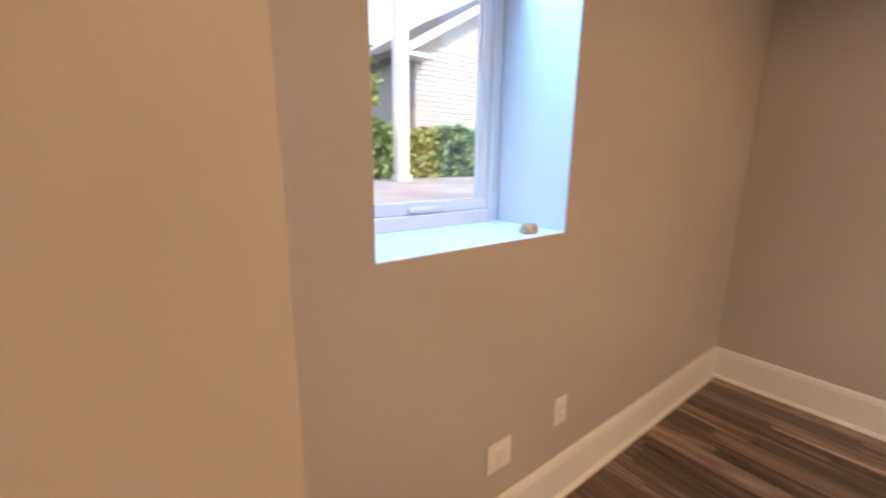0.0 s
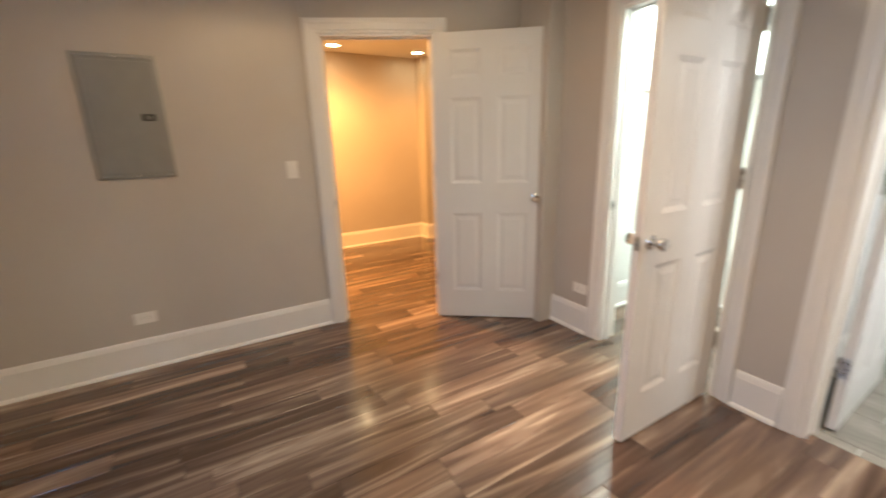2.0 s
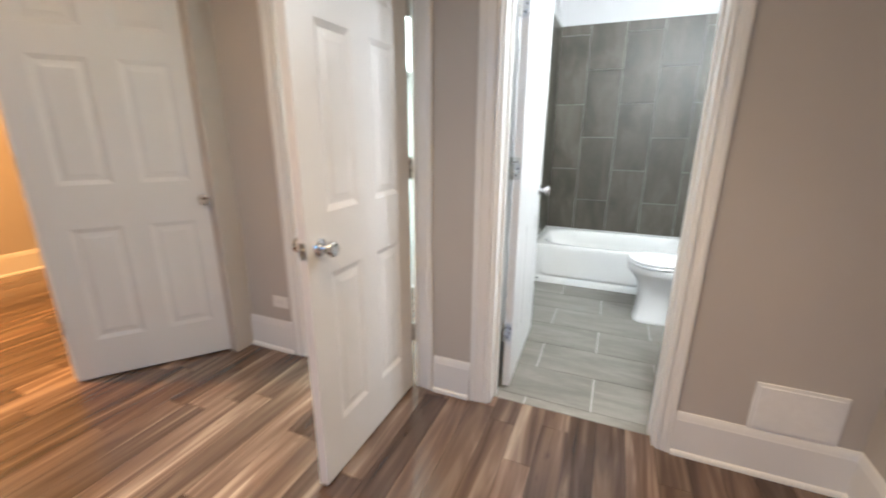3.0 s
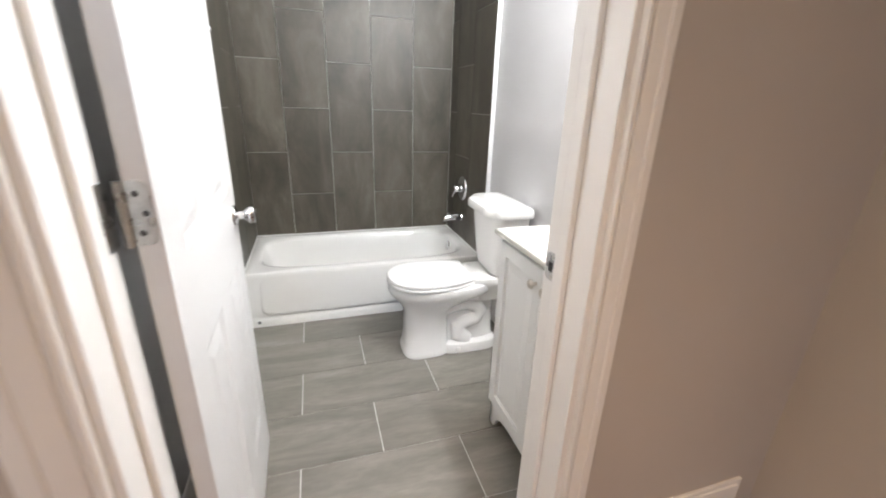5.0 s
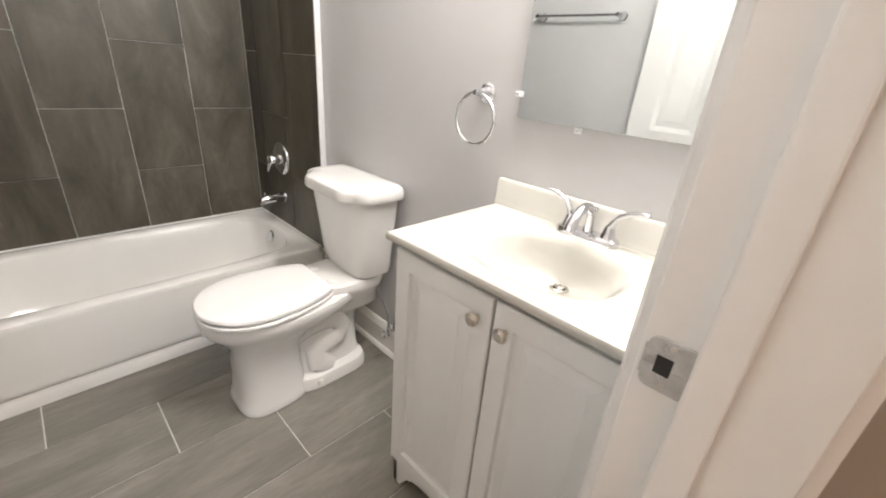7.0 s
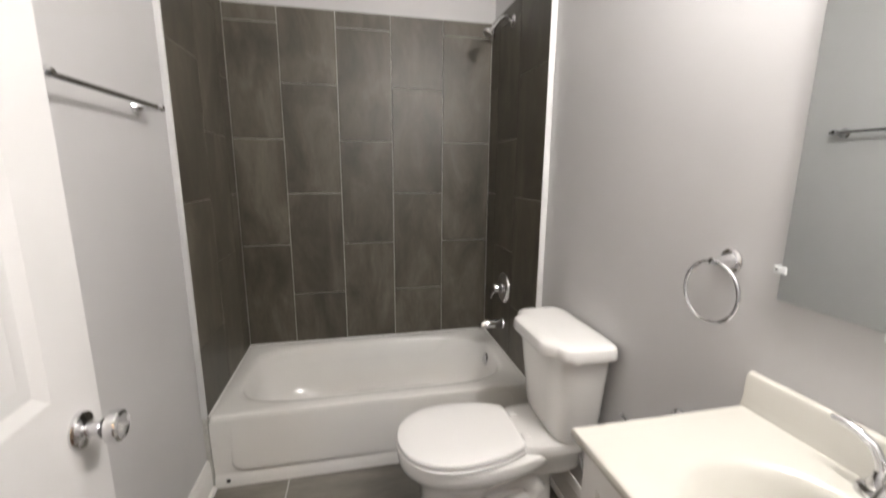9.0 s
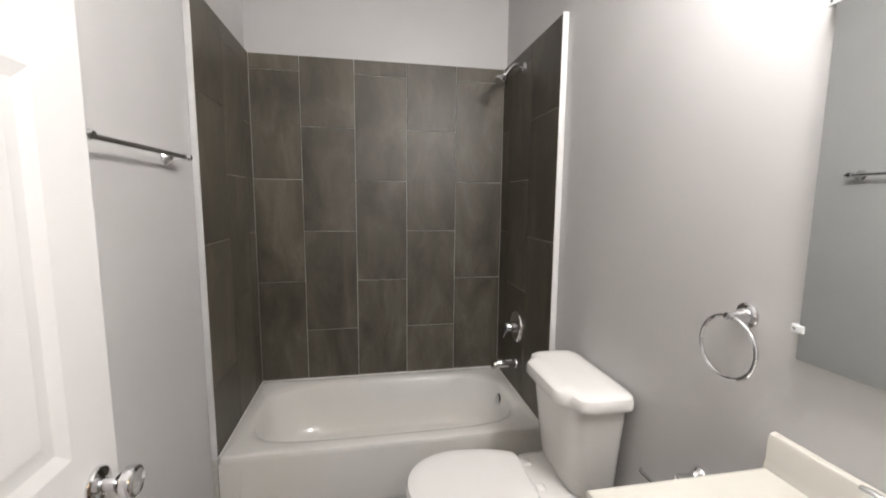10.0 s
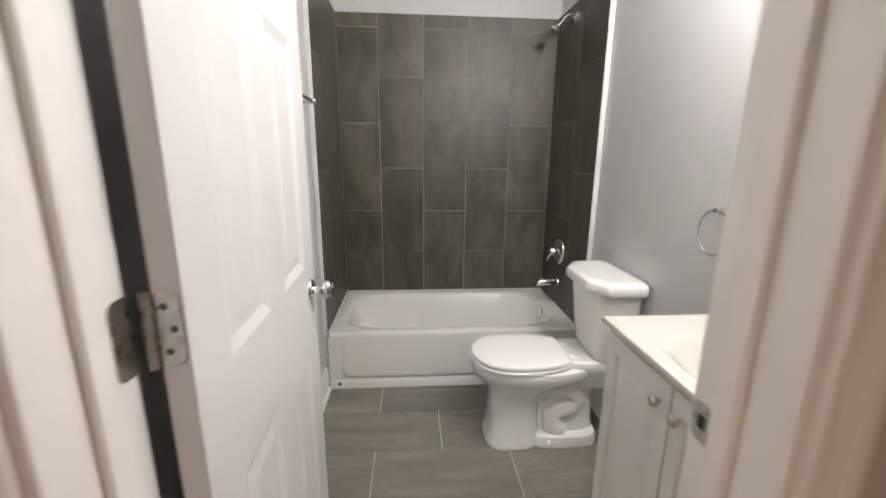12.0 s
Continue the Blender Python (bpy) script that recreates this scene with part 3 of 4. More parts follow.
def tub_spout():
    top = thing("tub_spout", (RIGHT, -0.350, 0.522), "chrome tub spout on the tiled wall", "tub spout")
    bm = bmesh.new()
    rings = []
    for x, ry, z0, z1 in ((0.002, 0.031, -0.030, 0.030), (-0.006, 0.031, -0.030, 0.030), (-0.012, 0.027, -0.024, 0.028), (-0.075, 0.025, -0.023, 0.026), (-0.120, 0.024, -0.026, 0.022), (-0.140, 0.021, -0.030, 0.010), (-0.147, 0.014, -0.030, -0.006)):
        rings.append([Vector((x, ry * math.cos(a), (z0 + z1) / 2 + (z1 - z0) / 2 * math.sin(a))) for a in [2 * math.pi * k / 20 for k in range(20)]])
    loft(bm, rings)
    part("spout", bm, CHROME, top)
    bm = bmesh.new()
    lathe(bm, [(0.004, 0), (0.004, 0.014), (0.007, 0.018), (0.006, 0.024), (0.002, 0.026)], Matrix.Translation((-0.112, 0, 0.014)), 14)
    part("diverter", bm, CHROME, top)


def shower_valve():
    top = thing("shower_valve", (RIGHT, -0.345, 0.735), "round chrome shower valve with a lever handle", "shower valve")
    side = pose(0, 0, 0, 0, -90, 0)
    part("escutcheon", lathe(bmesh.new(), [(0.088, -0.002), (0.088, 0.004), (0.084, 0.010), (0.074, 0.016), (0.05, 0.020), (0.03, 0.021)], side, 36), CHROME, top)
    part("hub", lathe(bmesh.new(), [(0.030, 0.018), (0.027, 0.035), (0.026, 0.058), (0.022, 0.068), (0.012, 0.072), (0.003, 0.073)], side, 24), CHROME, top)
    part("lever", tube(bmesh.new(), [(-0.052, 0, 0), (-0.060, 0.004, -0.022), (-0.070, 0.006, -0.044), (-0.076, 0.008, -0.062)], [0.014, 0.012, 0.010, 0.008], 14), CHROME, top)


def shower_head():
    top = thing("shower_fitting", (RIGHT, -0.345, 2.154), "chrome shower head on a bent wall arm", "shower")
    part("flange", lathe(bmesh.new(), [(0.032, -0.002), (0.031, 0.004), (0.022, 0.010), (0.012, 0.012)], pose(0, 0, 0, 0, -90, 0), 24), CHROME, top)
    part("arm", tube(bmesh.new(), [(0, 0, 0), (-0.025, 0, 0.011), (-0.045, 0, 0.015), (-0.060, 0, 0.012), (-0.075, 0, 0.0), (-0.104, 0, -0.036)], 0.0090, 14), CHROME, top)
    m = Matrix.Translation((-0.101, 0, -0.033)) @ pose(0, 0, 0, 180, 38, 0)
    part("head", lathe(bmesh.new(), [(0.011, 0), (0.014, 0.008), (0.013, 0.016), (0.020, 0.026), (0.034, 0.044), (0.037, 0.052), (0.035, 0.056)], m, 26), CHROME, top)
    part("spray_face", lathe(bmesh.new(), [(0.034, 0.0555), (0.02, 0.059), (0.003, 0.060)], m, 26), STEEL, top, "grey spray face")
    part("spray_lever", tube(bmesh.new(), [(-0.128, 0, -0.072), (-0.112, -0.004, -0.090)], [0.004, 0.0065], 10), CHROME, top)


tub_spout()
shower_valve()
shower_head()

# ---- toilet ----


def toilet():
    cy = -1.182
    top = thing("toilet", (0, 0, 0), "white two-piece porcelain toilet with a closed lid", "toilet")
    n = 48

    def ring(x0, x1, hw, z, power=2.3, mid=0.42):
        cx = x0 + (x1 - x0) * mid
        return oval(cx, cy, z, (cx - x0, x1 - cx), hw, n, power)
    bm = bmesh.new()
    loft(bm, [ring(0.838, 1.105, 0.128, 0.0, 3.2), ring(0.836, 1.107, 0.130, 0.012, 3.2), ring(0.842, 1.105, 0.126, 0.028, 3.2), ring(0.848, 1.10, 0.117, 0.06, 3.1), ring(0.853, 1.095, 0.110, 0.13, 3.0),
              ring(0.852, 1.095, 0.109, 0.20, 2.8), ring(0.850, 1.11, 0.111, 0.25, 2.6), ring(0.838, 1.17, 0.119, 0.287, 2.4), ring(0.812, 1.28, 0.140, 0.320, 2.3), ring(0.787, 1.35, 0.162, 0.346, 2.2), ring(0.774, 1.375, 0.174, 0.363, 2.2), ring(0.769, 1.38, 0.179, 0.378, 2.2), ring(0.768, 1.38, 0.181, 0.400, 2.2), ring(0.771, 1.378, 0.178, 0.411, 2.2), ring(0.785, 1.36, 0.165, 0.416, 2.2), ring(0.9, 1.25, 0.08, 0.416, 2.2)])
    part("bowl", bm, PORCELAIN, top)
    bm = bmesh.new()
    loft(bm, [oval(1.335, cy, z, (ax, 0.135), ay, 32, p) for z, ax, ay, p in ((0.30, 0.10, 0.10, 3), (0.355, 0.15, 0.115, 3.2), (0.395, 0.165, 0.135, 3.5), (0.425, 0.16, 0.14, 4), (0.442, 0.15, 0.135, 4), (0.447, 0.13, 0.12, 4))])
    part("deck", bm, PORCELAIN, top)
    bm = bmesh.new()
    loft(bm, [oval(1.215, cy, z, (ax, bx), ay, 36, 3.0) for z, ax, bx, ay in ((0.03, 0.16, 0.165, 0.085), (0.10, 0.16, 0.155, 0.072), (0.22, 0.16, 0.150, 0.068), (0.30, 0.15, 0.155, 0.085), (0.345, 0.12, 0.160, 0.105))])
    part("rear_core", bm, PORCELAIN, top)
    for s in (-1, 1):
        # relief of the trapway on each flank
        bm = bmesh.new()
        pts = [(1.06, 0.245), (1.12, 0.275), (1.19, 0.285), (1.25, 0.265), (1.275, 0.22), (1.25, 0.18), (1.19, 0.165), (1.15, 0.14), (1.155, 0.09), (1.20, 0.05)]
        tube(bm, [(x, cy + s * (0.046 + 0.016 * (z < 0.12)), z) for x, z in pts], [0.042, 0.050, 0.053, 0.052, 0.050, 0.050, 0.052, 0.053, 0.052, 0.045], 18)
        part("trapway", bm, PORCELAIN, top)
        part("bolt_cap", lathe(bmesh.new(), [(0.017, 0), (0.017, 0.008), (0.012, 0.017), (0.003, 0.02)], Matrix.Translation((1.135, cy + s * 0.116, 0.022)), 16), PORCELAIN, top)
    bm = bmesh.new()
    loft(bm, [oval(1.215, cy, z, ax, ay, 40, 4.0) for z, ax, ay in ((0.0, 0.17, 0.126), (0.035, 0.17, 0.126), (0.052, 0.163, 0.119), (0.058, 0.14, 0.10))])
    part("foot", bm, PORCELAIN, top)
    # tank: flares upwards, flat at the back
    bm = bmesh.new()
    loft(bm, [oval(1.405, cy, z, (ax, 0.078), ay, 44, p) for z, ax, ay, p in ((0.447, 0.075, 0.135, 4.5), (0.455, 0.088, 0.150, 4.5), (0.49, 0.098, 0.160, 4.5), (0.63, 0.110, 0.178, 4.5), (0.735, 0.120, 0.194, 4.5), (0.791, 0.124, 0.200, 4.5))])
    part("tank", bm, PORCELAIN, top)

    def lid_ring(z, grow):
        out = []
        for i in range(72):
            a = 2 * math.pi * i / 72
            c, s = math.cos(a), math.sin(a)
            y = (0.213 + grow) * math.copysign(abs(s) ** (2 / 6.0), s)
            x = math.copysign(abs(c) ** (2 / 6.0), c)
            t = min(1.0, max(0.0, (0.165 - abs(y)) / 0.045))
            bow = 0.034 * t * t * (3 - 2 * t)
            out.append(Vector((1.405 + (x * (0.080 + grow) if x > 0 else x * (0.122 + bow + grow)), cy + y, z)))
        return out
    bm = bmesh.new()
    loft(bm, [lid_ring(0.788, -0.006), lid_ring(0.788, 0.004), lid_ring(0.794, 0.007), lid_ring(0.818, 0.007), lid_ring(0.830, 0.003), lid_ring(0.838, -0.008), lid_ring(0.842, -0.025), lid_ring(0.843, -0.06)])
    part("tank_lid", bm, PORCELAIN, top)

    def seat_ring(z, grow, back=1.208):
        return oval(0.972, cy, z, (0.205 + grow, 0.32 + grow), 0.179 + grow, 56, 2.1, back + grow * 0.4)
    bm = bmesh.new()
    loft(bm, [seat_ring(0.418, -0.03), seat_ring(0.418, 0.0), seat_ring(0.422, 0.004), seat_ring(0.430, 0.004), seat_ring(0.434, 0.0), seat_ring(0.434, -0.03)])
    part("seat", bm, SEATWHITE, top)
    bm = bmesh.new()
    loft(bm, [seat_ring(0.438, -0.03), seat_ring(0.438, -0.003), seat_ring(0.441, 0.001), seat_ring(0.448, 0.002), seat_ring(0.456, -0.002), seat_ring(0.460, -0.012), seat_ring(0.4625, -0.05), seat_ring(0.463, -0.12)])
    part("lid", bm, SEATWHITE, top)
    for s in (-1, 1):
        part("lid_hinge", box(bmesh.new(), 1.215, 1.25, cy + s * 0.07 - 0.02, cy + s * 0.07 + 0.02, 0.418, 0.452, 0.008, 3), SEATWHITE, top)
        part("seat_bolt", lathe(bmesh.new(), [(0.004, 0), (0.004, 0.003), (0.001, 0.004)], Matrix.Translation((1.262, cy + s * 0.105, 0.4405)), 10), DARK, top, "small dark bolt")
    return top


toilet()


def supply_valve():
    top = thing("supply_valve", (1.47, -1.36, 0.17), "chrome water supply valve with a braided hose", "supply valve")
    part("flange", lathe(bmesh.new(), [(0.028, 0), (0.026, 0.004), (0.010, 0.007)], Matrix.Translation((0.016, 0, 0)) @ pose(0, 0, 0, 0, -90, 0), 20), CHROME, top)
    part("stem", tube(bmesh.new(), [(0.016, 0, 0), (-0.045, 0, 0)], 0.008, 12), CHROME, top)
    part("valve_body", lathe(bmesh.new(), [(0.011, -0.015), (0.012, 0.012), (0.009, 0.03)], Matrix.Translation((-0.03, 0, 0)), 14), CHROME, top)
    part("valve_handle", lathe(bmesh.new(), [(0.006, 0), (0.016, 0.005), (0.018, 0.015), (0.012, 0.02), (0.003, 0.021)], Matrix.Translation((-0.045, 0, 0)) @ pose(0, 0, 0, 0, -90, 0), 16), CHROME, top)
    part("hose", tube(bmesh.new(), [(-0.03, 0, 0.03), (-0.032, 0.005, 0.09), (-0.05, 0.03, 0.17), (-0.055, 0.06, 0.235), (-0.05, 0.07, 0.285)], 0.006, 10), HOSE, top)


supply_valve()

# ---- vanity ----
VX, VY0, VY1, VTOP = 1.085, -2.444, -1.826, 0.857


def raised_door(y0, y1, z0, z1, arch=False):
    """A cabinet door with a raised field; it faces -x, its face lies at x = 0."""
    bm = bmesh.new()
    t = 0.019
    rings = []
    for inset, x in ((0, t), (0, 0.003), (0.003, 0.0), (0.048, 0.0), (0.052, 0.010), (0.060, 0.011), (0.088, 0.002), (0.092, 0.0015)):
        rings.append([Vector((x, y0 + inset, z0 + inset)), Vector((x, y1 - inset, z0 + inset)), Vector((x, y1 - inset, z1 - inset)), Vector((x, y0 + inset, z1 - inset))])
    loft(bm, rings)
    return bm


def vanity():
    top = thing("bathroom_vanity", (VX, 0, 0), "white vanity cabinet with two raised-panel doors", "vanity cabinet")
    depth = 1.498 - VX
    for nm, b in (("side_panel", (0.019, depth, VY1 - 0.016, VY1, 0.0, VTOP)), ("side_panel", (0.019, depth, VY0, VY0 + 0.016, 0.0, VTOP)), ("bottom_panel", (0.04, depth, VY0 + 0.016, VY1 - 0.016, 0.10, 0.116)), ("back_panel", (depth - 0.008, depth - 0.002, VY0 + 0.016, VY1 - 0.016, 0.116, VTOP - 0.01))):
        part(nm, box(bmesh.new(), *b, 0.001, 1), CABINET, top)
    # face frame with the arched toe board
    bm = bmesh.new()
    n = 20
    under = [(VY0 + (VY1 - VY0) * i / n) for i in range(n + 1)]
    low = [0.0 if min(y - VY0, VY1 - y) < 0.05 else 0.085 - 0.05 * math.exp(-((min(y - VY0, VY1 - y) - 0.05) / 0.03)) for y in under]
    for i in range(n):
        for x in (0.019, 0.034):
            bm.faces.new([bm.verts.new(p) for p in ((x, under[i], low[i]), (x, under[i + 1], low[i + 1]), (x, under[i + 1], 0.15), (x, under[i], 0.15))])
        bm.faces.new([bm.verts.new(p) for p in ((0.019, under[i], low[i]), (0.019, under[i + 1], low[i + 1]), (0.034, under[i + 1], low[i + 1]), (0.034, under[i], low[i]))])
    bmesh.ops.remove_doubles(bm, verts=bm.verts, dist=0.0002)
    part("toe_board", bm, CABINET, top)
    part("face_rail", box(bmesh.new(), 0.019, 0.036, VY0 + 0.016, VY1 - 0.016, VTOP - 0.05, VTOP), CABINET, top)
    # black sheet that paints the cabinet's inner shade behind the door gap
    part("painted_gap_shade", box(bmesh.new(), 0.021, 0.024, VY0 + 0.016, VY1 - 0.016, 0.15, VTOP - 0.05), DARK, top, "black sheet behind the doors, shade painted at their gap")
    mid = -2.136
    for y0, y1, ky in ((mid + 0.003, VY1 - 0.003, mid + 0.037), (VY0 + 0.003, mid - 0.003, mid - 0.036)):
        d = part("cabinet_door", raised_door(y0, y1, 0.128, VTOP - 0.012), CABINET, top, "", 12)
        bm = bmesh.new()
        lathe(bm, [(0.006, 0), (0.0055, 0.008), (0.008, 0.013), (0.0155, 0.018), (0.0160, 0.022), (0.0135, 0.025), (0.0115, 0.0245), (0.009, 0.0275), (0.002, 0.0285)], Matrix.Translation((0, ky, 0.788)) @ pose(0, 0, 0, 0, -90, 0), 22)
        part("door_knob", bm, NICKEL, d, "round brushed nickel knob")
    return top


vanity()


def vanity_top():
    top = thing("sink", (0, 0, 0), "cream cultured-marble vanity top with an integral oval basin", "sink")
    x0, x1, y0, y1, z0, z1 = 1.062, 1.498, -2.446, -1.815, VTOP + 0.012, 0.890
    cx, cy, n = 1.262, -2.133, 64
    ax, ay = 0.152, 0.182

    def edge(grow, z):
        """The slab's outline, met ray by ray from the basin's centre."""
        out = []
        for i in range(n):
            a = 2 * math.pi * i / n
            c, s = math.cos(a), math.sin(a)
            fx = ((x1 + grow - cx) if c > 0 else (cx - x0 + grow)) / max(abs(c), 1e-6)
            fy = ((y1 + grow - cy) if s > 0 else (cy - y0 + grow)) / max(abs(s), 1e-6)
            r = min(fx, fy)
            out.append(Vector((cx + r * c, cy + r * s, z)))
        # pull the nearest rays into the true corners
        for X in (x0 - grow, x1 + grow):
            for Y in (y0 - grow, y1 + grow):
                k = min(range(n), key=lambda j: (out[j].x - X) ** 2 + (out[j].y - Y) ** 2)
                out[k] = Vector((X, Y, z))
        return out

    def dish(k, z, shift=0.0):
        def bend(v, p=2 / 2.4):
            return math.copysign(abs(v) ** p, v)
        return [Vector((cx + shift + k * ax * bend(math.cos(2 * math.pi * i / n)), cy + k * ay * bend(math.sin(2 * math.pi * i / n)), z)) for i in range(n)]
    bm = bmesh.new()
    loft(bm, [edge(-0.02, z0), edge(-0.002, z0), edge(0, z0 + 0.003), edge(0, z1 - 0.006), edge(-0.002, z1 - 0.0015), edge(-0.007, z1),
              dish(1.10, z1), dish(1.05, z1 - 0.0007), dish(1.0, z1 - 0.003), dish(0.95, z1 - 0.009, 0.001), dish(0.88, z1 - 0.024, 0.006), dish(0.78, z1 - 0.051, 0.020), dish(0.64, z1 - 0.088, 0.04), dish(0.45, z1 - 0.105, 0.062), dish(0.24, z1 - 0.115, 0.089), dish(0.15, z1 - 0.117, 0.098)], (False, True))
    part("basin_slab", bm, MARBLE, top)
    bm = bmesh.new()
    prof = [(0.0, 0.0), (-0.024, 0.0), (-0.022, 0.012), (-0.019, 0.02), (-0.018, 0.07), (-0.014, 0.077), (-0.006, 0.08), (0, 0.08)]
    loft(bm, [[Vector((1.498 + u, y, z1 - 0.002 + v)) for u, v in prof] for y in (y0, y1)])
    part("backsplash", bm, MARBLE, top)
    m = Matrix.Translation((cx + 0.098, cy, z1 - 0.1165))
    part("drain_ring", lathe(bmesh.new(), [(0.023, 0), (0.023, 0.003), (0.019, 0.005), (0.0165, 0.002), (0.0155, 0.0005)], m, 28), NICKEL, top)
    # solid black disc paints the shade inside the drain
    part("drain_gap_shade", lathe(bmesh.new(), [(0.0168, 0.0004), (0.009, 0.0012), (0.001, 0.0014)], m, 22), DARK, top, "black disc, shade painted in the drain opening")
    part("drain_stopper", lathe(bmesh.new(), [(0.0115, 0.003), (0.0115, 0.006), (0.009, 0.008), (0.002, 0.009)], m, 22), NICKEL, top)
    return top


vanity_top()


def faucet():
    cy, z = -2.133, 0.8895
    top = thing("faucet", (1.447, cy, z), "brushed chrome two-handle bathroom faucet", "faucet")
    bm = bmesh.new()
    loft(bm, [oval(0, 0, h, ax, ay, 40, 3.2) for h, ax, ay in ((0, 0.026, 0.082), (0.014, 0.0255, 0.081), (0.019, 0.022, 0.076), (0.021, 0.014, 0.066))])
    part("base_plate", bm, CHROME, top)
    bm = bmesh.new()
    tube(bm, [(0.002, 0, 0.012), (0.001, 0, 0.045), (-0.006, 0, 0.070), (-0.020, 0, 0.086), (-0.040, 0, 0.091), (-0.062, 0, 0.085), (-0.084, 0, 0.069), (-0.100, 0, 0.048), (-0.104, 0, 0.040)], [0.015, 0.0105, 0.0100, 0.0100, 0.0105, 0.0115, 0.0125, 0.0135, 0.013], 20)
    part("spout", bm, CHROME, top)
    part("lift_rod", lathe(bmesh.new(), [(0.0025, 0.0), (0.0025, 0.055), (0.006, 0.058), (0.0065, 0.064), (0.002, 0.067)], Matrix.Translation((0.022, 0, 0.012)), 12), CHROME, top)
    for s in (-1, 1):
        bm = bmesh.new()
        lathe(bm, [(0.021, 0.006), (0.019, 0.02), (0.014, 0.036), (0.012, 0.046), (0.008, 0.052)], Matrix.Translation((0, s * 0.052, 0)), 22)
        h = part("handle_hub", bm, CHROME, top)
        bm = bmesh.new()
        tube(bm, [(0.0, s * 0.052, 0.040), (0.0, s * 0.058, 0.060), (0.001, s * 0.072, 0.079), (0.001, s * 0.094, 0.091), (0.0, s * 0.116, 0.096), (-0.002, s * 0.132, 0.096)], [0.011, 0.0085, 0.0075, 0.007, 0.007, 0.005], 14)
        part("handle_lever", bm, CHROME, h)
    return top


faucet()

# ---- mirror, towel ring, towel bar ----


def mirror():
    top = thing("wall_mirror", (1.5, 0, 0), "frameless wall mirror held by clear plastic clips", "mirror")
    y0, y1, z0, z1 = -2.444, -1.846, 1.143, 1.905
    bm = bmesh.new()
    box(bm, -0.005, -0.001, y0, y1, z0, z1, 0.0012, 1, m=Matrix.Translation((0, y0, 0)) @ pose(0, 0, 0, 0, 0, 1.0) @ Matrix.Translation((0, -y0, 0)))
    part("glass", bm, MIRROR, top)
    for y, z, up in ((y1 - 0.012, z0 + 0.062, 0), (y1 - 0.012, z1 - 0.085, 0), (-2.03, z0, 1), (-2.30, z0, 1), (-2.03, z1, -1), (-2.30, z1, -1)):
        bm = bmesh.new()
        if up:
            box(bm, -0.010, -0.0005, y - 0.010, y + 0.010, z - 0.016 if up > 0 else z - 0.006, z + 0.006 if up > 0 else z + 0.016, 0.002, 2)
        else:
            box(bm, -0.017, -0.0005, y, y + 0.026, z - 0.008, z + 0.008, 0.002, 2)
        clip = part("mirror_clip", bm, FITTING, top, "small clear plastic clip")
        part("screw", lathe(bmesh.new(), [(0.0035, 0), (0.003, 0.001), (0.0008, 0.0014)], Matrix.Translation((-0.017 if not up else -0.010, y + (0.019 if not up else 0), z - 0.009 * up)) @ pose(0, 0, 0, 0, -90, 0), 10), CHROME, clip)


def towel_ring():
    y, z = -1.722, 1.197
    top = thing("towel_ring", (1.5, y, z), "polished chrome towel ring on the wall", "towel ring")
    side = pose(0, 0, 0, 0, -90, 0)
    part("wall_rose", lathe(bmesh.new(), [(0.029, 0), (0.029, 0.004), (0.026, 0.007), (0.018, 0.009), (0.0165, 0.012), (0.013, 0.028), (0.0095, 0.048), (0.0085, 0.056), (0.002, 0.058)], side, 26), CHROME, top)
    bm = bmesh.new()
    R, n, k = 0.072, 48, 10
    rings = [[Vector((-0.048 - 0.0045 * math.cos(2 * math.pi * q / k), (R + 0.0045 * math.sin(2 * math.pi * q / k)) * math.sin(2 * math.pi * i / n), -R + (R + 0.0045 * math.sin(2 * math.pi * q / k)) * math.cos(2 * math.pi * i / n))) for q in range(k)] for i in range(n + 1)]
    loft(bm, rings, (False, False))
    bmesh.ops.remove_doubles(bm, verts=bm.verts, dist=0.00005)
    part("ring", bm, CHROME, top)


def towel_bar():
    z, y0, y1 = 1.588, -1.46, -0.968
    top = thing("towel_bar", (-0.022, 0, z), "chrome towel bar on two wall posts", "towel bar")
    for y in (y0, y1):
        post = part("post", lathe(bmesh.new(), [(0.024, 0), (0.024, 0.004), (0.019, 0.010), (0.012, 0.022), (0.010, 0.045), (0.012, 0.058), (0.013, 0.075), (0.009, 0.083), (0.002, 0.084)], Matrix.Translation((0, y, 0)) @ pose(0, 0, 0, 0, 90, 0), 22), CHROME, top)
    part("bar", tube(bmesh.new(), [(0.068, y0 - 0.02, 0), (0.068, y1 + 0.02, 0)], 0.008, 14), CHROME, top)


def paper_holder():
    top = thing("paper_holder", (1.5, -1.635, 0.735), "chrome toilet paper holder on the wall between tank and vanity", "paper holder")
    side = pose(0, 0, 0, 0, -90, 0)
    part("wall_rose", lathe(bmesh.new(), [(0.026, 0), (0.026, 0.004), (0.022, 0.010), (0.014, 0.018), (0.011, 0.030), (0.011, 0.050), (0.013, 0.060), (0.010, 0.070), (0.002, 0.072)], side, 24), CHROME, top)
    part("arm", tube(bmesh.new(), [(-0.058, 0.006, -0.004), (-0.060, 0.02, -0.035), (-0.060, 0.035, -0.066), (-0.060, 0.06, -0.084), (-0.060, 0.13, -0.086), (-0.060, 0.150, -0.084), (-0.060, 0.155, -0.076)], [0.0075, 0.007, 0.0065, 0.0065, 0.0065, 0.0065, 0.0075], 14), CHROME, top)


mirror()
towel_ring()
paper_holder()
towel_bar()


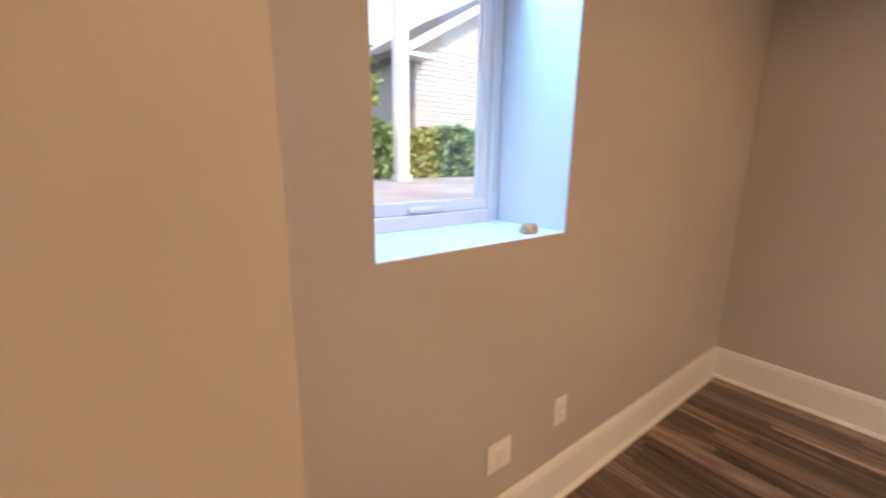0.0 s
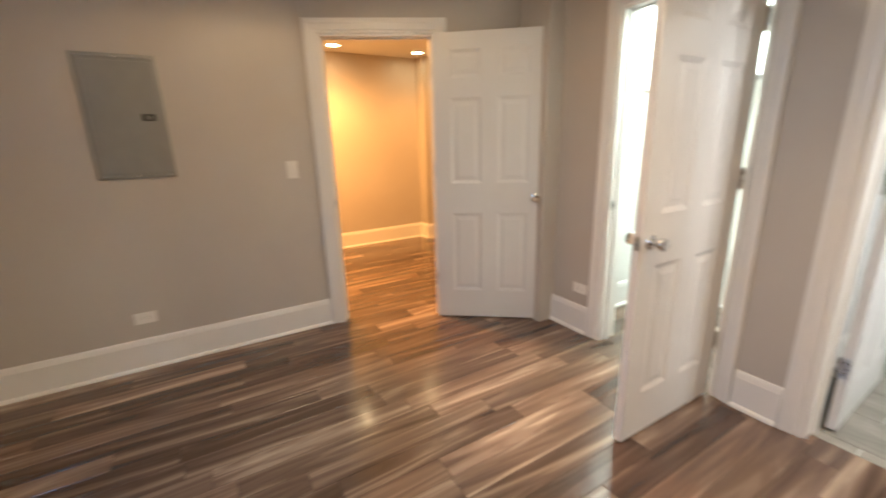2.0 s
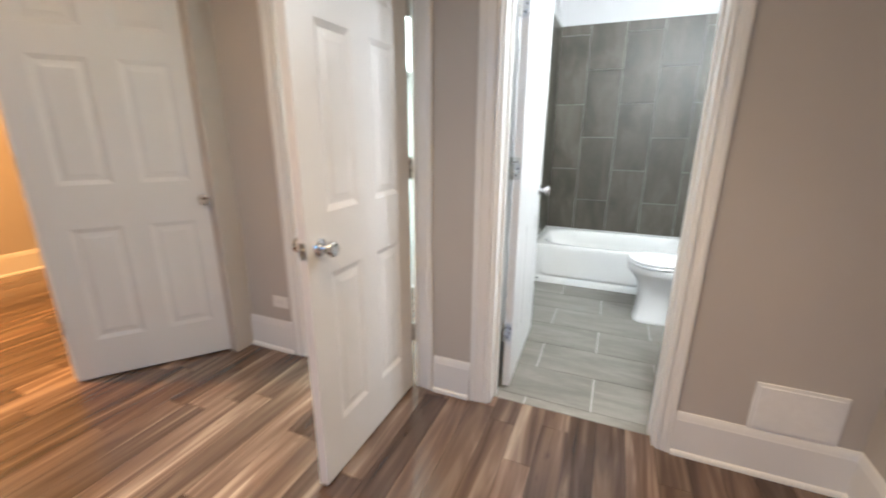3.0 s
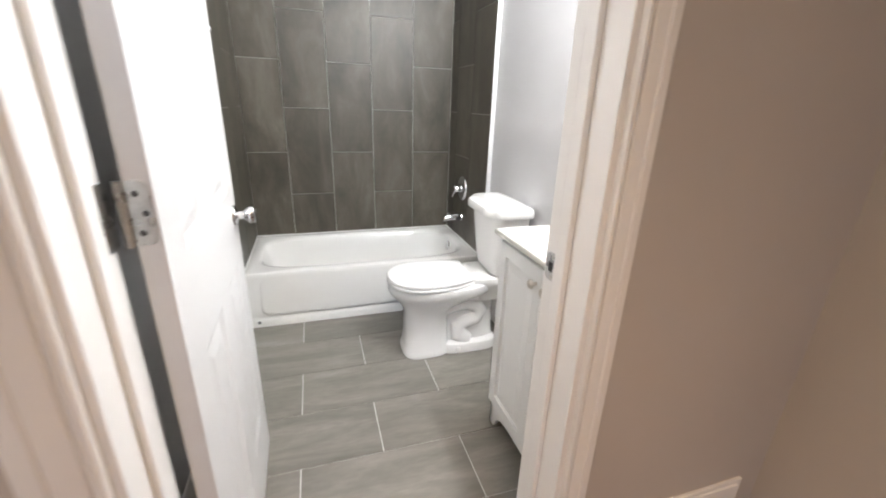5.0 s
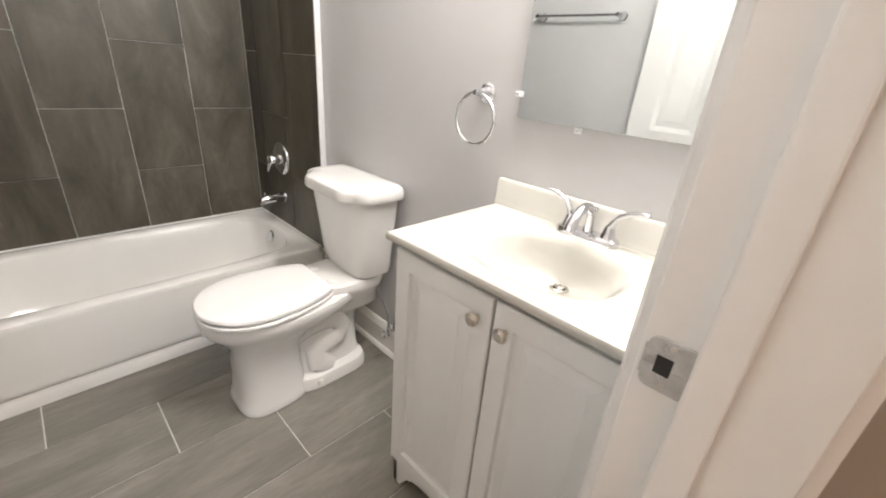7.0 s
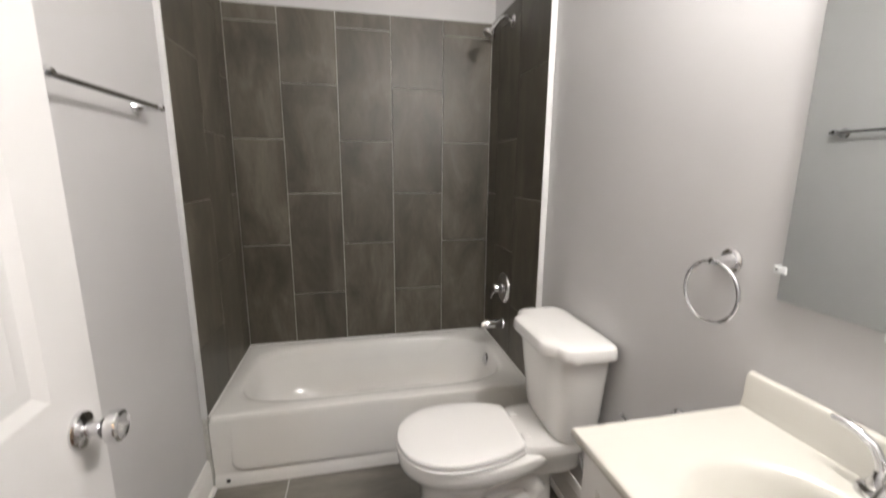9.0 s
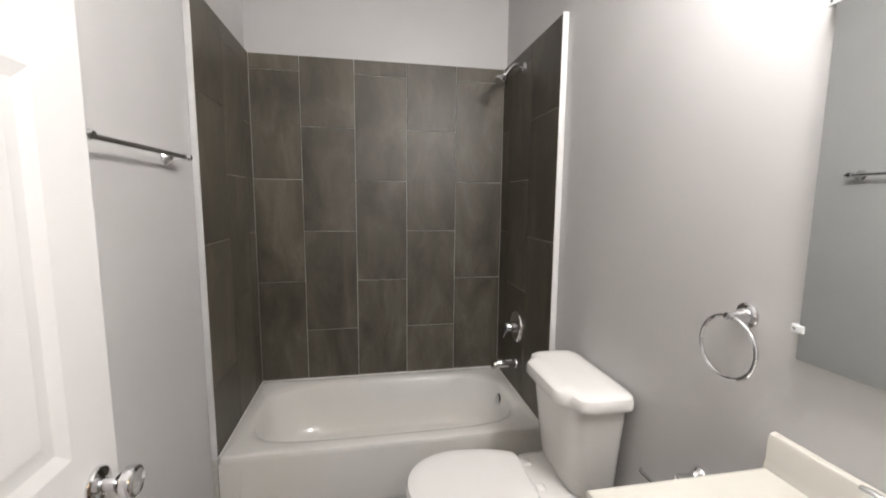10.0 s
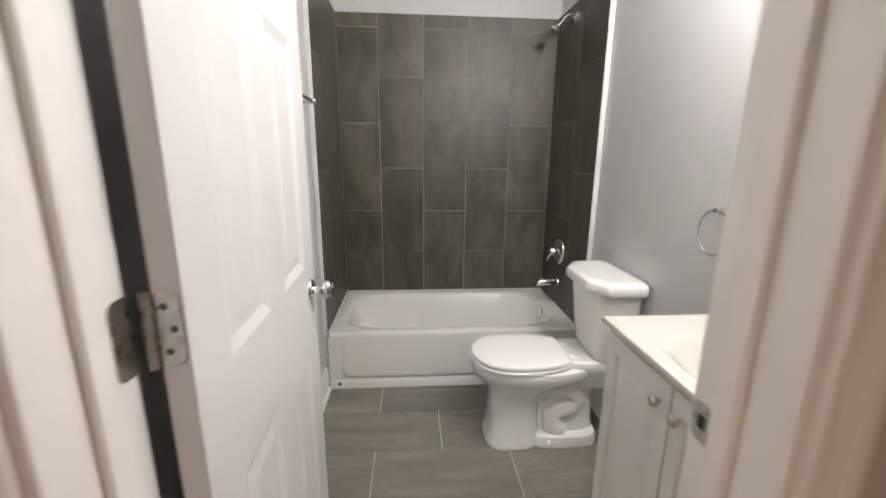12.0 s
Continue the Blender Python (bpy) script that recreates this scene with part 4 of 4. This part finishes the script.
def vanity_light():
    top = thing("vanity_light", (1.5, -2.075, 2.22), "chrome vanity wall lamp with two bulbs above the mirror", "wall lamp")
    part("back_plate", box(bmesh.new(), -0.024, -0.001, -0.20, 0.20, 0.08, 0.17, 0.01, 3), CHROME, top)
    for y in (0.145, -0.145):
        arm = part("arm", tube(bmesh.new(), [(-0.02, y, 0.12), (-0.10, y, 0.128), (-0.14, y, 0.118), (-0.155, y, 0.09), (-0.155, y, 0.072)], 0.01, 12), CHROME, top)
        part("socket", lathe(bmesh.new(), [(0.012, 0.085), (0.022, 0.080), (0.022, 0.068), (0.012, 0.065)], Matrix.Translation((-0.155, y, 0)), 18), CHROME, arm)
    return top


vanity_light()

# ---- wall plates and the electrical panel ----


def plate_on(name, m, w, h, kind, label):
    """A wall plate; local x along the wall, z up, standing out along -y."""
    top = thing(name, (0, 0, 0), label, "outlet" if kind == "outlet" else "light switch")
    top.matrix_world = m
    part("cover", box(bmesh.new(), -w / 2, w / 2, -0.006, 0.0, -h / 2, h / 2, 0.0025, 2), PLATE, top)
    if kind == "switch":
        part("rocker", box(bmesh.new(), -0.016, 0.016, -0.010, -0.005, -0.033, 0.033, 0.002, 2, m=pose(0, 0, 0, 3, 0, 0)), PLATE, top)
    else:
        across = w > h
        face = part("socket_face", box(bmesh.new(), *((-0.033, 0.033) if across else (-0.0165, 0.0165)), -0.0075, -0.005, *((-0.0165, 0.0165) if across else (-0.033, 0.033)), 0.001, 1), PLATE, top)
        for k in (-1, 1):
            for s in (-1, 1):
                cx, cz = (k * 0.017, s * 0.006) if across else (s * 0.006, k * 0.017)
                wx, wz = (0.0035, 0.001) if across else (0.001, 0.0035)
                # solid black bar paints the shade inside each slot
                part("slot", box(bmesh.new(), cx - wx, cx + wx, -0.0079, -0.007, cz - wz, cz + wz), DARK, face)
    return top


def facing(x, y, z, turn):
    return pose(x, y, z, 0, 0, turn)


plate_on("wall_outlet", facing(WEST, -5.192, 0.335, 90), 0.115, 0.072, "outlet", "white horizontal wall outlet above the baseboard")
plate_on("wall_switch", facing(WEST, -4.213, 1.185, 90), 0.072, 0.117, "switch", "white rocker light switch beside the doorway")
plate_on("wall_outlet", facing(-1.158, NORTH, 0.322, 0), 0.115, 0.072, "outlet", "white horizontal outlet beside the closet door")
plate_on("wall_outlet", facing(-0.641, SOUTH, 0.412, 180), 0.072, 0.115, "outlet", "white upright wall outlet below the window")
plate_on("wall_outlet", facing(-0.306, SOUTH, 0.377, 180), 0.112, 0.112, "switch", "white square blank plate below the window")


def electrical_panel():
    y0, y1, z0, z1 = -5.252, -4.882, 1.186, 1.855
    top = thing("electrical_panel", (WEST, 0, 0), "grey metal electrical panel with a hinged door", "electrical panel")
    bm = bmesh.new()
    loft(bm, [[Vector((x, y0 + i, z0 + i)), Vector((x, y1 - i, z0 + i)), Vector((x, y1 - i, z1 - i)), Vector((x, y0 + i, z1 - i))] for x, i in ((0, 0.0), (0.008, 0.0), (0.012, 0.006), (0.012, 0.020), (0.010, 0.022), (0.010, 0.024))])
    part("trim_frame", bm, PANEL, top)
    d = part("panel_door", box(bmesh.new(), 0.010, 0.016, y0 + 0.034, y1 - 0.020, z0 + 0.030, z1 - 0.036, 0.002, 2), PANEL, top)
    bm = bmesh.new()
    box(bm, 0.0155, 0.019, -4.992, -4.932, 1.505, 1.542, 0.002, 2)
    latch = part("latch", bm, DARK, d, "black slide latch")
    part("latch_tab", box(bmesh.new(), 0.018, 0.023, -4.970, -4.952, 1.512, 1.535, 0.002, 2), PANEL, latch)
    for z in (z0 + 0.014, z1 - 0.017):
        for y in (y0 + 0.03, (y0 + y1) / 2, y1 - 0.03):
            part("screw", lathe(bmesh.new(), [(0.005, 0), (0.004, 0.002), (0.001, 0.003)], Matrix.Translation((0.012, y, z)) @ pose(0, 0, 0, 0, 90, 0), 10), STEEL, top)


electrical_panel()


def access_panel():
    top = thing("access_panel", (0, NORTH, 0), "white plastic access panel low on the wall", "access panel")
    part("panel_frame", box(bmesh.new(), 1.188, 1.466, -0.009, 0, 0.200, 0.404, 0.003, 2), TRIMWHITE, top)
    part("panel_door", box(bmesh.new(), 1.203, 1.451, -0.013, -0.008, 0.213, 0.390, 0.002, 2), TRIMWHITE, top)


access_panel()

# ---- window ----


def window():
    top = thing("window_1", (0, 0, 0), "white sash window in a deep plastered recess", "window", "structure")
    y0, y1 = SOUTH - 0.385, SOUTH - 0.325
    x0, x1, z0, z1 = -0.583, 0.145, 1.128, 2.118
    for nm, b in (("frame_stile", (x0, x0 + 0.048, y0, y1, z0, z1)), ("frame_stile", (x1 - 0.048, x1, y0, y1, z0, z1)), ("frame_rail", (x0 + 0.048, x1 - 0.048, y0, y1, z0, z0 + 0.05)), ("frame_rail", (x0 + 0.048, x1 - 0.048, y0, y1, z1 - 0.05, z1))):
        part(nm, box(bmesh.new(), *b, 0.004, 2), VINYL, top)
    a, b, c, d, ya, yb = x0 + 0.048, x1 - 0.048, z0 + 0.05, z1 - 0.05, y0 + 0.012, y1 - 0.014
    sash = part("sash_rail", box(bmesh.new(), a, b, ya, yb, c, c + 0.045, 0.005, 2), VINYL, top)
    for q in ((a, b, ya, yb, d - 0.045, d),):
        part("sash_rail", box(bmesh.new(), *q, 0.005, 2), VINYL, top)
    for q in ((a, a + 0.045, ya, yb, c + 0.045, d - 0.045), (b - 0.045, b, ya, yb, c + 0.045, d - 0.045)):
        part("sash_stile", box(bmesh.new(), *q, 0.005, 2), VINYL, top)
    # bar added on the rail, in place of a faint grey smudge
    part("added_sash_bar", box(bmesh.new(), -0.30, -0.16, yb, yb + 0.012, c + 0.008, c + 0.028, 0.004, 2), VINYL, top, "added white bar where the sash rail has a faint grey smudge")
    pane = part("pane", box(bmesh.new(), a + 0.03, b - 0.03, (ya + yb) / 2 - 0.002, (ya + yb) / 2 + 0.002, c + 0.03, d - 0.03), GLASS, top)
    pane.visible_shadow = False
    bm = bmesh.new()
    for q in ((-0.585, -0.5835, y1, SOUTH - 0.0005, 1.125, 2.12), (0.1455, 0.147, y1, SOUTH - 0.0005, 1.125, 2.12)):
        box(bm, *q)
    part("reveal", bm, REVEAL, top, "white plastered window reveal")
    part("window_sill", box(bmesh.new(), -0.5835, 0.1455, y1, SOUTH + 0.001, 1.1245, 1.130, 0.002, 1), REVEAL, top, "white painted sill")
    part("reveal_head", box(bmesh.new(), -0.5835, 0.1455, y1, SOUTH - 0.0005, 2.116, 2.1205), REVEAL, top)


window()


def sill_piece():
    top = thing("plaster_chunk", (-0.462, -6.085, 1.130), "small tan chunk of plaster on the window sill", "debris")
    bm = bmesh.new()
    loft(bm, [oval(0, 0, z, ax, ay, 18, 3.0) for z, ax, ay in ((0, 0.030, 0.020), (0.010, 0.034, 0.023), (0.024, 0.031, 0.021), (0.033, 0.02, 0.013))])
    for v in bm.verts:
        v.co += 0.004 * noise.noise_vector(v.co * 60)
    part("chunk", bm, plain("tan_plaster", (0.66, 0.42, 0.24), 0.85, 0, 0, 0.3, 60), top)


sill_piece()

# ---- lamps of the next room and closet, and added unseen ones ----


def downlight(x, y, z):
    top = thing("downlight_or_added_lamp", (x, y, z), "round recessed ceiling lamp with a warm lit lens, four of the six added", "ceiling lamp", "", "recessed ceiling lamps")
    part("trim_ring", lathe(bmesh.new(), [(0.085, 0), (0.084, -0.006), (0.066, -0.009), (0.062, -0.002)], None, 30), TRIMWHITE, top)
    part("lens", lathe(bmesh.new(), [(0.063, -0.002), (0.055, -0.004), (0.003, -0.005)], None, 30), LITWARM, top, "glowing warm lens")
    return top


# the last four are added fixtures for the unseen fill lamps
for p in ((-4.15, -3.28, 2.40), (-4.15, -2.23, 2.40), (-3.3, -3.9, 2.40), (-0.9, -4.3, CEILING), (0.3, -4.25, CEILING), (0.5, -3.5, CEILING)):
    downlight(*p)


def closet_light():
    top = thing("closet_ceiling_lamp", (-0.7, -1.9, 2.50), "plain round closet ceiling lamp", "ceiling lamp")
    part("holder", lathe(bmesh.new(), [(0.06, 0), (0.058, -0.015), (0.03, -0.025)], None, 24), TRIMWHITE, top)


closet_light()


def closet_shelf():
    top = thing("closet_shelf", (0, 0, 0), "white closet shelf on a wall cleat", "shelf")
    part("board", box(bmesh.new(), -1.288, -0.102, -1.62, -1.322, 1.70, 1.718, 0.002, 1), TRIM, top)
    part("cleat", box(bmesh.new(), -1.288, -1.270, -2.42, -1.322, 1.66, 1.70, 0.002, 1), TRIM, top)


closet_shelf()

# ---- floor planks, floor tiles, wall tiles ----
floor, floor_bath = bpy.data.objects["floor"], bpy.data.objects["floor_bath"]
pieces = {}


def piece(key, name, sx, sy, sz, mat, bevel, parent, m):
    """A slab centred on its own origin; alike ones share their mesh."""
    key = (name, round(sx, 3), round(sy, 3), round(sz, 3))
    if key not in pieces:
        bm = bmesh.new()
        box(bm, -sx / 2, sx / 2, -sy / 2, sy / 2, -sz / 2, sz / 2, bevel, 1)
        pieces[key] = finish(bm, name, mat, 1)
    ob = new(name, pieces[key])
    ob.parent = parent
    ob.matrix_local = m
    return ob


rnd = random.Random(4)
PW, PL = 0.118, 0.92
col, x = 0, 1.60
while x > -4.55:
    start = -6.1 if x > -2.35 else -4.95
    y = start - rnd.uniform(0.05, 0.88)
    end = -2.53 if x - PW / 2 > -0.1 else -1.15
    while y < end:
        a, b = max(y, start), min(y + PL, end)
        if b - a > 0.03:
            piece(None, "plank", PW - 0.0012, b - a - 0.0015, 0.008, PLANK, 0.0008, floor, Matrix.Translation((x - PW / 2, (a + b) / 2, -0.004)))
        y += PL
    x -= PW

TW, TL = 0.297, 0.633
rows = [-0.980 + TW * (2 - k) for k in range(0, 9)]
for k in range(len(rows) - 1):
    y1, y0 = rows[k], max(rows[k + 1], -2.53)
    if y1 - y0 < 0.02:
        continue
    x = (0.309 if k % 2 else -0.009) - TL
    while x < 1.5:
        a, b = max(x, -0.022), min(x + TL, 1.50)
        if b - a > 0.02:
            piece(None, "tile", b - a - 0.004, y1 - y0 - 0.003, 0.008, FLOORTILE, 0.0008, floor_bath, Matrix.Translation(((a + b) / 2, (y0 + y1) / 2, -0.0042)))
        x += TL

# backing and tiles of the tub surround
TOPTILE = 2.252
wall_box("tub_surround", [(-0.0222, 1.4998, 0.0045, 0.0218, 0.34, TOPTILE), (-0.0218, -0.0045, -0.745, 0.0045, 0.0, TOPTILE), (1.4795, 1.4998, -0.775, 0.0045, 0.0, TOPTILE)], GROUTW, "dark grey-brown tile surround above the tub", "tile wall")
surround = bpy.data.objects["tub_surround"]
ZJ, STEP = 0.66, 0.603


def column(place, width, offset):
    z = ZJ + offset - 2 * STEP
    while z < TOPTILE:
        a, b = max(z, 0.345), min(z + STEP, TOPTILE)
        if b - a > 0.01:
            yield (a + b) / 2, b - a - 0.003
        z += STEP


for x0, x1, off in ((0.0, 0.268, STEP / 2), (0.268, 0.571, 0), (0.571, 0.874, STEP / 2), (0.874, 1.177, 0), (1.177, 1.475, STEP / 2)):
    for z, h in column(None, None, off):
        piece(None, "tile", x1 - x0 - 0.0035, 0.009, h, WALLTILE, 0.0008, surround, Matrix.Translation(((x0 + x1) / 2, 0.0045, z)))
for xw, front, cols in ((-0.0045, -0.745, ((-0.122, -0.002, 0), (-0.424, -0.122, STEP / 2), (-0.742, -0.424, 0))), (1.4795, -0.775, ((-0.142, -0.002, 0), (-0.445, -0.142, STEP / 2), (-0.772, -0.445, 0)))):
    for y0, y1, off in cols:
        for z, h in column(None, None, off):
            piece(None, "tile_side", y1 - y0 - 0.0035, 0.009, h, WALLTILE, 0.0008, surround, Matrix.Translation((xw, (y0 + y1) / 2, z)) @ pose(0, 0, 0, 0, 0, 90)).name = "tile"
bm = bmesh.new()
box(bm, -0.0215, 0.0015, -0.754, -0.742, 0.352, TOPTILE + 0.004, 0.003, 2)
structure("tile_trim_1", bm, TILETRIM, "white trim strip at the tile's edge", "trim")
bm = bmesh.new()
box(bm, 1.4715, 1.4995, -0.780, -0.772, 0.0, TOPTILE + 0.004, 0.003, 2)
structure("tile_trim_2", bm, TILETRIM, "white trim strip at the tile's edge", "trim")

# ---- outside the window ----
LAWN = 0.86


def make_ground():
    m, n, l, b = material("pale_concrete_and_grass", 0.9)
    v = coords(n, l, (1, 1, 1))
    l.new(ramp(n, l, noisy(n, l, v, 0.8, 8, 0.6), [(0.35, (0.26, 0.27, 0.28)), (0.6, (0.38, 0.39, 0.40))]), b.inputs["Base Color"])
    relief(n, l, b, noisy(n, l, v, 40, 5), 0.4, 0.01)
    return m


def make_leaf(name, dark, light):
    m, n, l, b = material(name, 0.5)
    g = n.new("ShaderNodeNewGeometry")
    l.new(ramp(n, l, g.outputs["Random Per Island"], [(0.0, dark), (1.0, light)]), b.inputs["Base Color"])
    b.inputs["Transmission Weight"].default_value = 0.0
    return m


LEAF = make_leaf("hedge_leaf", (0.10, 0.20, 0.06), (0.20, 0.33, 0.12))
LEAFSUN = make_leaf("bright_tree_leaf", (0.10, 0.20, 0.03), (0.30, 0.36, 0.06))
SIDING = plain("pale_lap_siding", (0.36, 0.40, 0.42), 0.6, 0, 0, 0.08, 3)
ROOFING = plain("grey_roof_shingle", (0.16, 0.15, 0.145), 0.9, 0, 0, 0.3, 20)
BARK = plain("grey_bark", (0.16, 0.13, 0.10), 0.9, 0, 0, 0.4, 25)
wall_box("ground", [(-300, 300, -300, SOUTH - 0.41, LAWN - 0.4, LAWN), (-300, -5.2, SOUTH - 0.41, 0.5, LAWN - 0.4, LAWN), (2.2, 300, SOUTH - 0.41, 0.5, LAWN - 0.4, LAWN), (-300, 300, 0.5, 300, LAWN - 0.4, LAWN)], make_ground(), "pale concrete yard outside the window", "ground")
wall_box("building_base", [(-5.2, 2.2, SOUTH - 0.40, 0.5, -0.2, -0.09)], SUBFLOOR, "dark ground below the floors", "floor")


def leaves(places, size, seed):
    r = random.Random(seed)
    verts, faces = [], []
    for p in places:
        d = Vector((r.uniform(-1, 1), r.uniform(-1, 1), r.uniform(-1, 1))).normalized()
        s = d.orthogonal().normalized() * size * r.uniform(0.5, 1.1)
        u = d.cross(s).normalized() * size * r.uniform(0.7, 1.5)
        k = len(verts)
        verts += [p - u, p + s * 0.6 + d * size * 0.15, p + u, p - s * 0.6 + d * size * 0.15]
        faces.append((k, k + 1, k + 2, k + 3))
    me = bpy.data.meshes.new("leaves")
    me.from_pydata([tuple(v) for v in verts], [], faces)
    return me


def hedge():
    r = random.Random(2)
    places = []
    for _ in range(9000):
        x, u = r.uniform(-12, -1.5), r.random()
        y = -14.1 + r.uniform(-0.5, 0.5)
        top = 1.18 + 0.22 * noise.noise(Vector((x * 0.9, 3, 0))) + 0.12 * noise.noise(Vector((x * 3, 5, 0)))
        places.append(Vector((x, y + 0.25 * noise.noise(Vector((x * 1.6, u * 4, 1))), LAWN + 0.03 + (1 - (1 - u) ** 1.4) * top)))
    top = thing("hedge", (0, 0, 0), "uneven green hedge in front of the neighbouring house", "hedge")
    me = leaves(places, 0.11, 5)
    me.materials.append(LEAF)
    ob = new("foliage", me)
    ob.parent = top
    for k in range(14):
        part("stem", tube(bmesh.new(), [(-11.6 + 0.75 * k, -14.1, LAWN), (-11.6 + 0.75 * k + 0.1, -14.05, LAWN + 0.5), (-11.6 + 0.75 * k, -14.1, LAWN + 0.9)], [0.03, 0.02, 0.01], 6), BARK, top)


def tree(x, y, h, spreadr, mat, seed):
    r = random.Random(seed)
    top = thing("tree", (x, y, LAWN), "leafy tree with a bright yellow-green crown", "tree")
    part("trunk", tube(bmesh.new(), [(0, 0, -0.05), (0.06, 0.02, h * 0.25), (-0.05, 0.05, h * 0.5), (0.04, 0, h * 0.8)], [0.13, 0.10, 0.075, 0.03], 10), BARK, top)
    places = []
    for k in range(9):
        a, z = r.uniform(0, 6.28), h * r.uniform(0.35, 0.75)
        tip = Vector((math.cos(a) * spreadr * r.uniform(0.5, 0.9), math.sin(a) * spreadr * r.uniform(0.5, 0.9), z + h * r.uniform(0.08, 0.3)))
        part("limb", tube(bmesh.new(), [(0, 0, z * 0.8), tip * 0.5 + Vector((0, 0, z * 0.45)), tip], [0.045, 0.03, 0.012], 7), BARK, top)
        for _ in range(480):
            v = Vector((r.gauss(0, 1), r.gauss(0, 1), r.gauss(0, 0.8)))
            places.append(tip + v * spreadr * 0.26)
    me = leaves(places, 0.10, seed + 1)
    me.materials.append(mat)
    crown = new("crown", me)
    crown.parent = top


def neighbour_house():
    top = thing("neighbour_house", (0, 0, 0), "neighbouring house with pale lap siding and a gabled roof", "house")
    x0, x1, yf, zb = -16.4, -6.75, -16.2, LAWN
    wallm = part("wall", box(bmesh.new(), x0, x1, yf - 6, yf, zb - 0.1, 4.7), SIDING, top)
    bm = bmesh.new()
    z = zb
    while z < 4.7:
        loft(bm, [[Vector((x, yf, z)), Vector((x, yf + 0.022, z)), Vector((x, yf + 0.004, z + 0.15))] for x in (x0, x1)])
        z += 0.15
    part("lap_siding", bm, SIDING, top)
    bm = bmesh.new()
    mid = (x0 + x1) / 2
    for a, b in ((x1 + 0.55, mid), (x0 - 0.55, mid)):
        loft(bm, [[Vector((a, y, 4.35)), Vector((b, y, 7.45)), Vector((b, y, 7.65)), Vector((a, y, 4.55))] for y in (yf + 0.6, yf - 6.6)])
    part("roof", bm, ROOFING, top)
    bm = bmesh.new()
    loft(bm, [[Vector((x0, y, 4.7)), Vector((x1, y, 4.7)), Vector((mid, y, 7.5))] for y in (yf - 0.02, yf - 0.2)])
    part("gable", bm, SIDING, top)
    bm = bmesh.new()
    for a, b in ((x1 + 0.57, mid), (x0 - 0.57, mid)):
        loft(bm, [[Vector((a, y, 4.30)), Vector((b, y, 7.41)), Vector((b, y, 7.65)), Vector((a, y, 4.54))] for y in (yf + 0.6, yf + 0.64)])
    part("barge_board", bm, TRIMWHITE, top, "white barge boards")
    box_ = box(bmesh.new(), x1 - 0.3, x1 + 0.55, yf + 0.02, yf + 0.6, 4.2, 4.32, 0.01, 1)
    part("eave_return", box_, TRIMWHITE, top)


def porch_post():
    top = thing("porch_post", (0, 0, 0), "square white post standing in the yard", "post")
    part("shaft", box(bmesh.new(), -4.24, -4.00, -12.92, -12.68, LAWN, 6.2, 0.01, 2), TRIMWHITE, top)
    part("base", box(bmesh.new(), -4.28, -3.96, -12.96, -12.64, LAWN, LAWN + 0.14, 0.01, 2), TRIMWHITE, top)


hedge()
tree(-4.6, -17.3, 3.9, 1.2, LEAFSUN, 7)
tree(-2.6, -18.5, 4.6, 1.6, LEAFSUN, 12)
neighbour_house()
porch_post()
